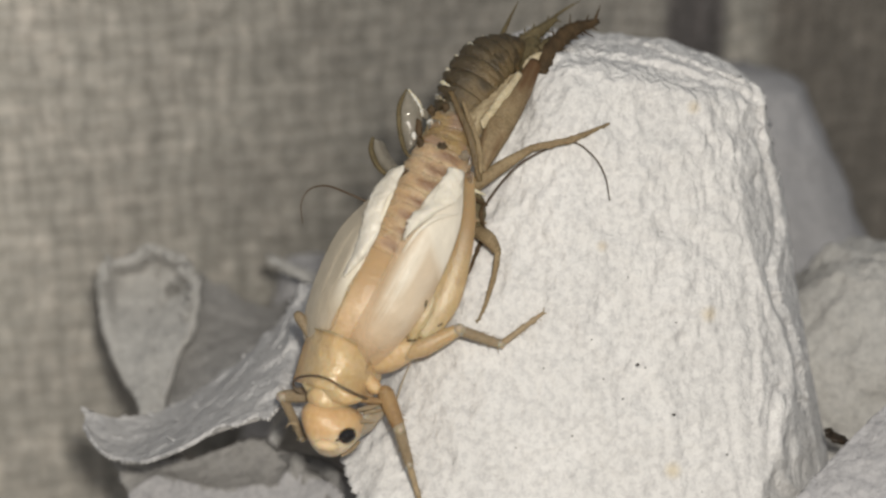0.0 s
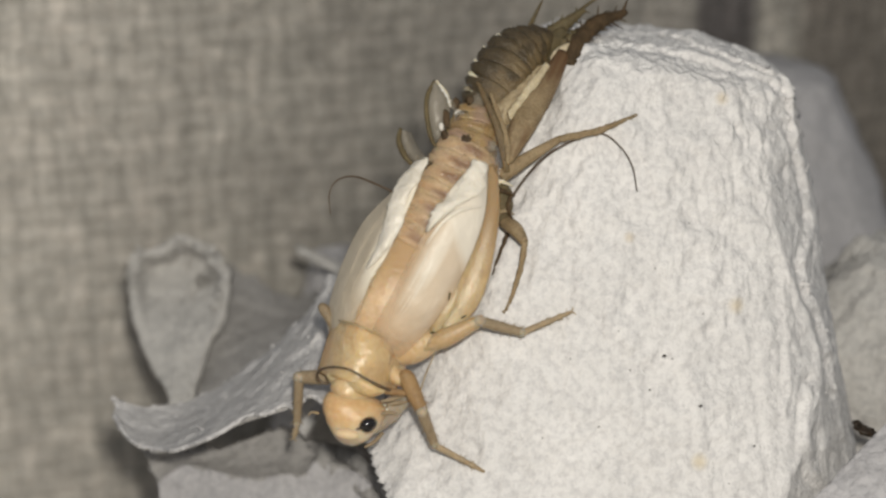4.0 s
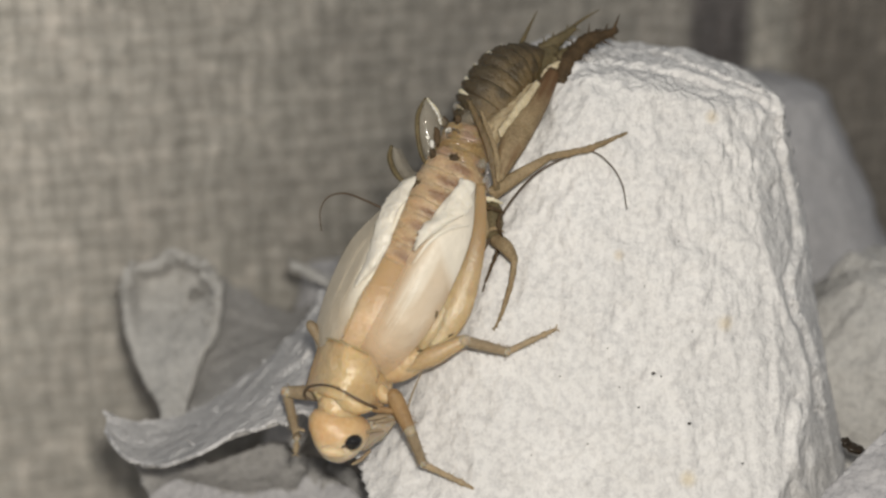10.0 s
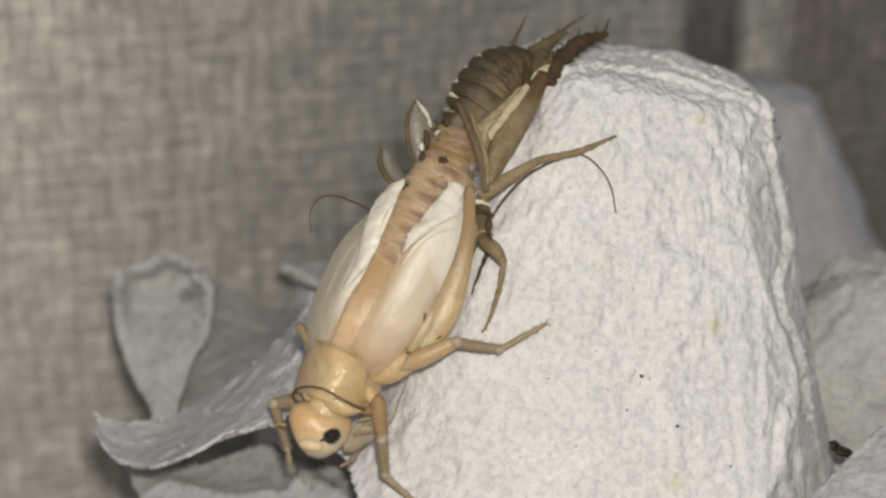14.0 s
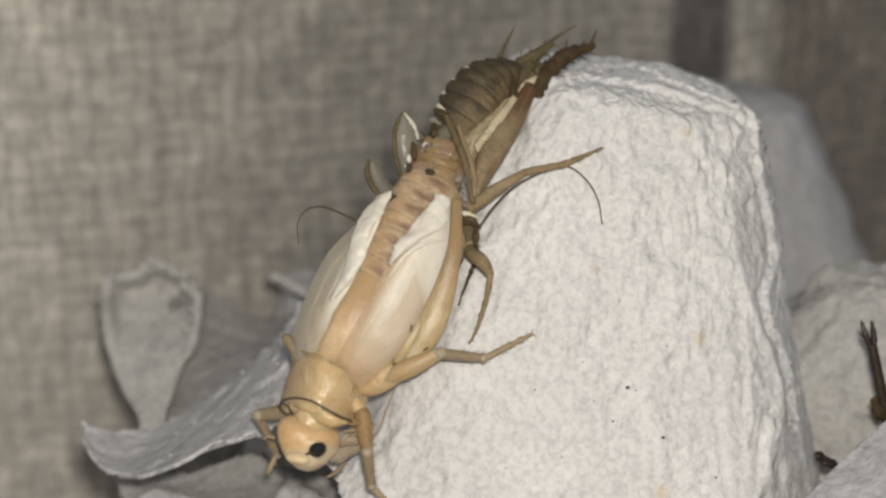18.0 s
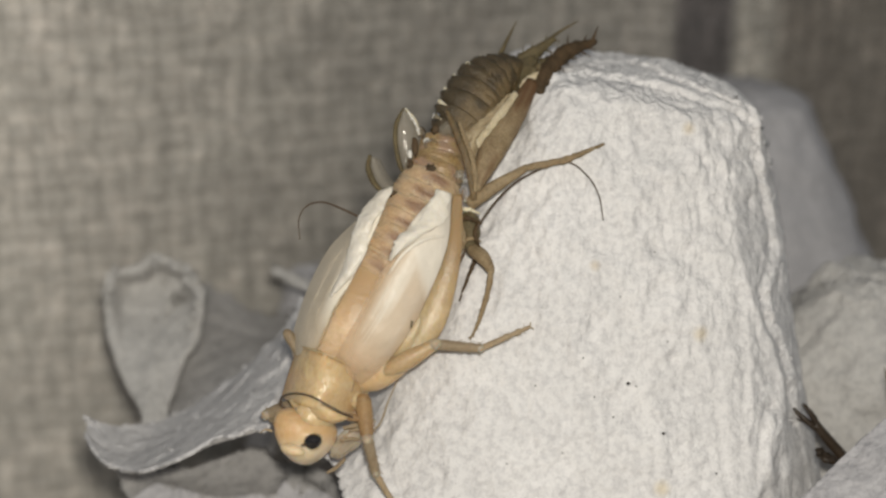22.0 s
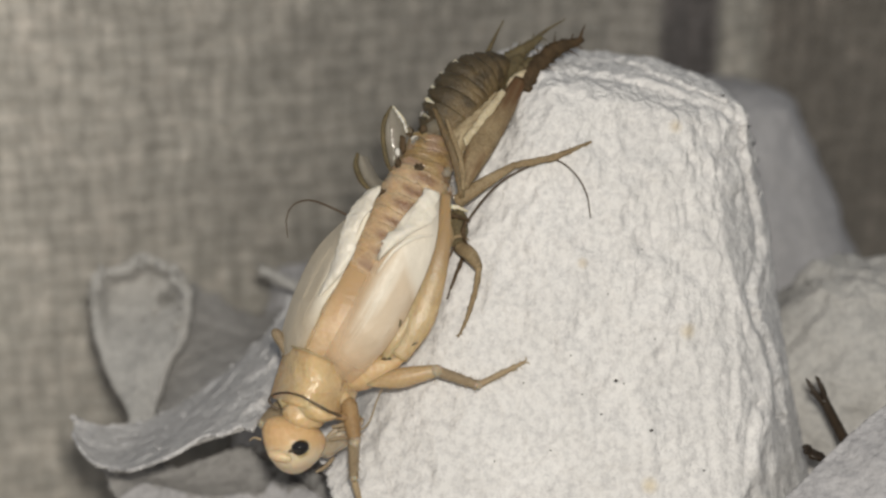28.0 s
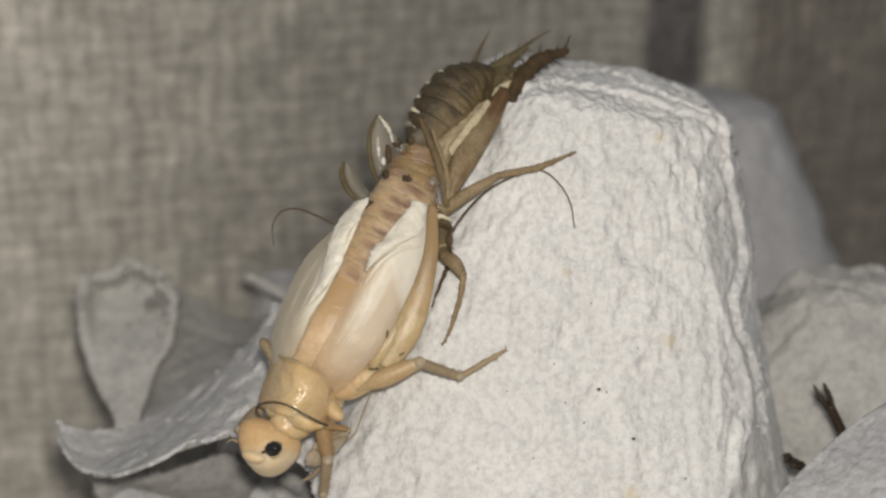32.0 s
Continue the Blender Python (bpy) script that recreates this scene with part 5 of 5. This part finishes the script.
part("crumb", *blob((28.25, -1.45, -13.93), ((0.95, 0, -0.3), (0, 1, 0), (0.3, 0, 0.95)), (0.8, 0.6, 0.3), 20, 14, 0.5), DARK_LEG, gap_dark)
part("crumb", *blob((27.82, -0.86, -13.78), ((0.8, 0, -0.6), (0, 1, 0), (0.6, 0, 0.8)), (0.45, 0.4, 0.26), 16, 12, 0.6), DARK_LEG, gap_dark)


# ---- all that moves ----
UP_VIEW = Vector((0, 0.342, 0.940))
BODY_SHIFT = [(0, 8, -4), (6, 0, 0), (13, -3, 1), (24, -4, 2), (28, -3, 4), (32, 1, 8)]
PX = 0.0385


def shift_at(t):
    ts = [r[0] for r in BODY_SHIFT]
    dx, dy = (np.interp(t, ts, [r[k] for r in BODY_SHIFT]) for k in (1, 2))
    return Vector((dx * PX, 0, 0)) - UP_VIEW * float(dy) * PX


MID_0 = [(0, (-4.01, -6.81, -5.85), (1.06, -6.17, -3.50)),
         (1, (-4.00, -6.71, -5.58), (1.06, -6.09, -3.29)),
         (6, (-4.55, -6.91, -6.11), (0.38, -6.42, -3.61)),
         (11.5, (-4.63, -6.91, -6.12), (0.38, -6.42, -3.61)),
         (12, (-4.52, -7.05, -6.49), (1.34, -6.93, -5.01)),
         (13, (-4.81, -6.79, -5.80), (1.12, -6.39, -3.51)),
         (14, (-4.99, -6.92, -6.16), (0.48, -6.41, -3.58)),
         (17, (-4.98, -6.88, -6.05), (-0.00, -6.40, -3.55)),
         (20, (-4.87, -6.95, -6.24), (1.17, -6.42, -3.60)),
         (22, (-4.99, -6.90, -6.09), (-0.03, -6.30, -3.28)),
         (24, (-5.00, -6.97, -6.27), (0.02, -6.47, -3.74)),
         (28, (-4.95, -7.03, -6.46), (0.87, -6.96, -5.08)),
         (29, (-4.77, -7.02, -6.41), (0.83, -6.42, -3.59)),
         (30, (-4.84, -7.06, -6.53), (1.13, -6.46, -3.70)),
         (31, (-4.81, -7.12, -6.69), (0.78, -6.59, -4.07)),
         (32, (-5.14, -7.12, -6.70), (0.77, -6.59, -4.06))]
MID_1 = [(0, (1.06, -6.17, -3.50), (3.43, -5.53, -4.67)),
         (1, (1.06, -6.09, -3.29), (4.00, -5.40, -4.31)),
         (6, (0.38, -6.42, -3.61), (3.28, -5.59, -4.83)),
         (11.5, (0.38, -6.42, -3.61), (3.32, -5.57, -4.78)),
         (12, (1.34, -6.93, -5.01), (2.99, -6.05, -6.10)),
         (13, (1.12, -6.39, -3.51), (3.72, -5.56, -4.76)),
         (14, (0.48, -6.41, -3.58), (3.62, -5.48, -4.53)),
         (17, (-0.00, -6.40, -3.55), (3.52, -5.40, -4.31)),
         (20, (1.17, -6.42, -3.60), (4.32, -5.49, -4.55)),
         (22, (-0.03, -6.30, -3.28), (3.96, -5.31, -4.07)),
         (24, (0.02, -6.47, -3.74), (3.31, -5.71, -5.17)),
         (28, (0.87, -6.96, -5.08), (3.68, -6.19, -6.49)),
         (29, (0.83, -6.42, -3.59), (3.33, -5.59, -4.83)),
         (30, (1.13, -6.46, -3.70), (2.96, -5.72, -5.18)),
         (31, (0.78, -6.59, -4.07), (3.28, -5.77, -5.33)),
         (32, (0.77, -6.59, -4.06), (3.41, -5.79, -5.38))]
MID_2 = [(0, (3.43, -5.53, -4.67), (5.99, -4.14, -3.77)),
         (1, (4.00, -5.40, -4.31), (7.11, -4.11, -3.68)),
         (6, (3.28, -5.59, -4.83), (6.53, -4.15, -3.80)),
         (11.5, (3.32, -5.57, -4.78), (6.49, -4.12, -3.72)),
         (12, (2.99, -6.05, -6.10), (5.73, -4.40, -4.50)),
         (13, (3.72, -5.56, -4.76), (6.98, -4.13, -3.75)),
         (14, (3.62, -5.48, -4.53), (6.98, -3.86, -3.01)),
         (17, (3.52, -5.40, -4.31), (6.75, -3.81, -2.87)),
         (20, (4.32, -5.49, -4.55), (7.04, -4.03, -3.47)),
         (22, (3.96, -5.31, -4.07), (7.01, -3.74, -2.68)),
         (24, (3.31, -5.71, -5.17), (6.66, -4.33, -4.28)),
         (28, (3.68, -6.19, -6.49), (6.67, -4.76, -5.49)),
         (29, (3.33, -5.59, -4.83), (6.36, -4.13, -3.74)),
         (30, (2.96, -5.72, -5.18), (5.96, -4.31, -4.23)),
         (31, (3.28, -5.77, -5.33), (6.16, -4.31, -4.24)),
         (32, (3.41, -5.79, -5.38), (6.06, -4.38, -4.43))]
FRONT_0 = [(0, (-3.86, -7.43, -7.55), (-2.92, -9.12, -9.28)),
         (1, (-4.07, -7.21, -6.93), (-3.13, -8.86, -8.56)),
         (6, (-4.32, -7.35, -7.32), (-3.21, -9.02, -8.98)),
         (11.5, (-4.40, -7.34, -7.30), (-3.28, -9.01, -8.96)),
         (12, (-4.51, -7.36, -7.35), (-4.07, -9.04, -9.05)),
         (13, (-4.49, -7.36, -7.37), (-4.23, -9.07, -9.14)),
         (14, (-4.75, -7.44, -7.59), (-4.37, -9.17, -9.40)),
         (17, (-4.89, -7.47, -7.67), (-4.44, -9.19, -9.47)),
         (20, (-4.86, -7.50, -7.75), (-4.54, -9.23, -9.56)),
         (22, (-4.86, -7.29, -7.17), (-4.50, -9.02, -8.98)),
         (24, (-4.98, -7.46, -7.64), (-4.68, -9.17, -9.41)),
         (30, (-5.05, -7.44, -7.58), (-4.51, -9.14, -9.33)),
         (32, (-5.81, -7.68, -8.24), (-5.31, -9.39, -10.02))]
FRONT_1 = [(0, (-2.92, -9.12, -9.28), (-1.97, -9.24, -13.12)),
         (1, (-3.13, -8.86, -8.56), (-2.25, -8.62, -11.39)),
         (6, (-3.21, -9.02, -8.98), (-2.34, -8.72, -11.69)),
         (11.5, (-3.28, -9.01, -8.96), (-2.40, -8.74, -11.74)),
         (12, (-4.07, -9.04, -9.05), (-3.96, -8.87, -12.09)),
         (13, (-4.23, -9.07, -9.14), (-3.86, -8.56, -11.25)),
         (14, (-4.37, -9.17, -9.40), (-4.18, -9.06, -12.63)),
         (17, (-4.44, -9.19, -9.47), (-4.03, -8.96, -12.34)),
         (20, (-4.54, -9.23, -9.56), (-4.70, -9.23, -13.08)),
         (22, (-4.50, -9.02, -8.98), (-3.85, -8.92, -12.23)),
         (24, (-4.68, -9.17, -9.41), (-4.72, -9.11, -12.76)),
         (30, (-4.51, -9.14, -9.33), (-4.58, -9.17, -12.92)),
         (32, (-5.31, -9.39, -10.02), (-5.67, -9.22, -13.05))]
FRONT_2 = [(0, (-2.27, -8.88, -12.12), (-1.37, -9.25, -15.47)),
         (1, (-2.25, -8.62, -11.39), (0.41, -8.42, -13.18)),
         (6, (-2.34, -8.72, -11.69), (0.94, -8.60, -13.70)),
         (11.5, (-2.40, -8.74, -11.74), (0.76, -8.52, -13.46)),
         (12, (-3.96, -8.87, -12.09), (-2.80, -8.81, -14.26)),
         (13, (-3.86, -8.56, -11.25), (-0.81, -8.23, -12.67)),
         (14, (-4.19, -9.00, -12.45), (-2.37, -8.80, -14.25)),
         (17, (-4.04, -8.93, -12.27), (-1.91, -8.68, -13.91)),
         (20, (-4.70, -9.03, -12.54), (-4.38, -9.31, -15.65)),
         (22, (-3.85, -8.92, -12.23), (-2.83, -8.73, -14.05)),
         (24, (-4.72, -9.06, -12.62), (-3.01, -8.92, -14.56)),
         (30, (-4.59, -9.01, -12.48), (-4.71, -9.52, -16.22)),
         (32, (-5.67, -9.09, -12.69), (-6.08, -9.31, -15.64))]
FAR_0 = [(0, (-9.07, -5.73, -8.43), (-10.97, -5.33, -8.79)),
         (2, (-9.81, -5.58, -8.03), (-11.68, -5.16, -8.32)),
         (3.5, (-9.80, -5.57, -8.00), (-11.67, -5.12, -8.22)),
         (6, (-9.75, -5.57, -8.00), (-11.82, -5.07, -8.07)),
         (11.5, (-9.93, -5.57, -8.00), (-11.93, -5.10, -8.16)),
         (12, (-10.24, -5.64, -8.20), (-12.04, -5.49, -9.23)),
         (13, (-10.22, -5.65, -8.22), (-12.10, -5.44, -9.11)),
         (14, (-10.23, -5.66, -8.24), (-12.04, -5.33, -8.80)),
         (17, (-10.48, -5.73, -8.44), (-12.34, -5.37, -8.90)),
         (20, (-10.07, -5.63, -8.17), (-11.93, -5.32, -8.78)),
         (24, (-10.04, -5.32, -8.76), (-11.53, -4.69, -9.95)),
         (30, (-9.88, -5.28, -8.67), (-11.16, -4.79, -10.24)),
         (32, (-10.53, -5.27, -8.63), (-11.82, -4.78, -10.20))]
FAR_1 = [(0, (-10.97, -5.33, -8.79), (-9.94, -4.81, -11.74)),
         (2, (-11.68, -5.16, -8.32), (-12.07, -4.85, -11.87)),
         (3.5, (-11.67, -5.12, -8.22), (-12.06, -4.81, -11.77)),
         (6, (-11.82, -5.07, -8.07), (-11.39, -4.83, -11.81)),
         (11.5, (-11.93, -5.10, -8.16), (-11.30, -4.76, -11.60)),
         (12, (-12.04, -5.49, -9.23), (-11.22, -4.64, -11.28)),
         (13, (-12.10, -5.44, -9.11), (-13.53, -5.01, -12.29)),
         (14, (-12.04, -5.33, -8.80), (-11.29, -5.01, -12.29)),
         (17, (-12.34, -5.37, -8.90), (-11.40, -5.02, -12.32)),
         (20, (-11.93, -5.32, -8.78), (-11.00, -4.27, -10.28)),
         (24, (-11.53, -4.69, -9.95), (-10.04, -4.32, -11.86)),
         (30, (-11.16, -4.79, -10.24), (-9.85, -4.50, -12.35)),
         (32, (-11.82, -4.78, -10.20), (-10.52, -4.42, -12.13))]
FAR_2 = [(0, (-9.94, -4.81, -11.74), (-9.59, -4.49, -12.34)),
         (2, (-12.07, -4.85, -11.87), (-12.58, -4.45, -13.69)),
         (3.5, (-12.06, -4.81, -11.77), (-12.56, -4.41, -13.59)),
         (6, (-11.39, -4.83, -11.81), (-11.56, -4.73, -13.00)),
         (11.5, (-11.30, -4.76, -11.60), (-11.35, -4.60, -12.65)),
         (12, (-11.22, -4.64, -11.28), (-11.08, -4.32, -11.87)),
         (13, (-13.53, -5.01, -12.29), (-15.56, -3.94, -13.74)),
         (14, (-11.29, -5.01, -12.29), (-11.07, -4.71, -14.39)),
         (17, (-11.40, -5.02, -12.32), (-11.67, -4.78, -14.60)),
         (20, (-11.00, -4.27, -10.28), (-10.53, -4.03, -11.06)),
         (24, (-10.04, -4.32, -11.86), (-9.49, -4.00, -12.45)),
         (30, (-9.85, -4.50, -12.35), (-9.29, -4.18, -12.95)),
         (32, (-10.52, -4.42, -12.13), (-9.96, -4.10, -12.73))]
# seconds, shift right and down in picture steps, turn and nod in degrees
HEAD_ROWS = [(0, 7, 4, 0, 0), (1, 8, 2, 0, 0), (6, 0, 0, 0, 0), (11.5, 0, 0, 0, 0), (12, -12, -10, 3, 3), (13, -14, -13, 4, 3), (17, -10, -8, 9, 2), (20, -14, -10, 11, 5), (24, -19, -13, 13, 8),
             (28, -18, 4, 14, 12), (29.5, -14, 0, 14, 13), (30, -23, -3, 12, 16), (30.5, -32, -4, 13, 15), (32, -38, -7, 19, 16)]
SHANK_ROWS = [(0, (36.32, 0.62, -8.81), (38.23, -0.65, -14.93)), (16.5, (35.12, 1.62, -6.07), (37.07, 0.07, -12.98)), (17, (32.92, 1.87, -5.39), (34.64, 0.31, -12.31)), (17.5, (30.68, 2.09, -4.79), (32.78, 0.40, -12.05)),
              (18, (31.02, 2.14, -4.66), (32.87, 0.44, -11.94)), (18.5, (30.54, 2.40, -3.92), (33.05, 0.73, -11.15)), (19, (25.51, 1.79, -5.60), (30.83, 0.15, -12.76)),
              (19.5, (28.70, 1.63, -6.05), (32.97, -0.29, -13.96)), (20, (27.91, -0.21, -11.11), (32.54, -2.04, -18.77)), (20.5, (26.45, -0.06, -10.69), (31.96, -1.49, -17.24))]
SHANK_MORE = [(21, (23.28, -4.94, -8.90), (28.89, -1.43, -14.45)), (21.5, (25.51, -2.14, -9.38), (32.05, -1.37, -16.93)), (22, (26.13, -0.00, -10.53), (31.95, -1.34, -16.83)), (22.5, (25.90, -0.05, -10.67), (31.60, -1.35, -16.86)),
              (23, (22.72, -4.73, -8.33), (27.94, -1.30, -14.09)), (23.5, (22.37, -4.76, -7.80), (27.79, -1.13, -13.64)), (24, (24.31, -2.52, -8.09), (29.68, -0.70, -14.21)), (26.5, (27.93, 0.37, -9.50), (32.63, -1.39, -16.96)),
              (28, (28.49, 1.57, -9.12), (32.32, 0.11, -15.79)), (30, (28.90, 1.61, -9.01), (32.56, 0.05, -15.93)), (31, (29.21, 1.66, -8.88), (32.67, 0.24, -15.42)), (32, (30.14, 1.62, -9.00), (33.89, 0.05, -15.94))]
# where the tip of its tail bristle is
TAIL_ROWS = [(0, (39.76, 2.29, -5.99)), (16.5, (37.71, 2.88, -4.36)), (17.5, (34.63, 3.57, -2.47)), (18.5, (33.89, 3.76, -1.95)), (19, (29.47, 3.19, -3.52)), (19.5, (33.18, 2.80, -4.57)), (20, (32.35, 0.92, -9.74)),
             (20.5, (30.71, 1.19, -9.00)), (21, (29.72, 1.43, -8.35)), (22, (32.37, 1.55, -8.01)), (22.5, (31.83, 1.47, -8.23)), (23, (27.77, 1.46, -8.26)), (23.5, (27.20, 1.79, -7.38)), (24, (30.28, 2.10, -6.51)),
             (24.5, (33.54, 1.60, -7.89)), (26.5, (35.75, 0.60, -10.62)), (32, (37.96, 0.76, -10.19))]


def motions():
    base = HOME[cricket.name]
    walk(cricket, [(r[0], Matrix.Translation(ORIGIN + (base + shift_at(r[0])) * MM)) for r in BODY_SHIFT])
    for key, tables in (("mid", (MID_0, MID_1, MID_2)), ("front", (FRONT_0, FRONT_1, FRONT_2)), ("far", (FAR_0, FAR_1, FAR_2))):
        ends = {}
        for i, rows in enumerate(tables):
            ob, rest, way, reach = SEGMENTS[(key, i)]
            keyed = []
            for t, a, b in rows:
                a, b = Vector(a), Vector(b)
                if i == 0:
                    a = b - (b - a).normalized() * reach
                else:
                    a = ends[t]
                d = (b - a).normalized()
                ends[t] = a + d * reach
                keyed.append((t, Matrix.Translation((a - shift_at(t) - base) * MM) @ way.rotation_difference(d).to_matrix().to_4x4()))
            walk(ob, keyed)
    at = Vector(HEAD_AT) - base
    walk(head, [(t, Matrix.Translation((at + Vector((dx * PX, 0, 0)) - UP_VIEW * dy * PX) * MM) @ Matrix.Rotation(radians(-turn), 4, UP_VIEW) @ Matrix.Rotation(radians(-nod), 4, "X"))
                for t, dx, dy, turn, nod in HEAD_ROWS])
    home = HOME[other.name]
    tip = Vector((29.47, 3.19, -3.52))
    tail = {t: Vector(p) - tip for t, p in TAIL_ROWS}
    walk(other, [(t, Matrix.Translation(ORIGIN + (home + d) * MM)) for t, d in tail.items()])
    ts = sorted(tail)
    rest = (KNEE - TOE).normalized()
    keyed = []
    for t, toe, knee in SHANK_ROWS + SHANK_MORE:
        d = Vector([float(np.interp(t, ts, [tail[s][k] for s in ts])) for k in range(3)])
        toe, knee = Vector(toe), Vector(knee)
        turn = rest.rotation_difference((knee - toe).normalized()).to_matrix().to_4x4()
        keyed.append((t, Matrix.Translation((toe - d - home) * MM) @ turn))
    walk(shank, keyed)
    at = HOME[bristle.name] - home
    walk(bristle, [(t, Matrix.Translation(at * MM) @ Matrix.Rotation(radians(-lean), 4, "Y"))
                   for t, lean in ((0, 0), (22.5, 0), (23, 11), (23.5, 11), (24, 0), (32, 0))])


motions()
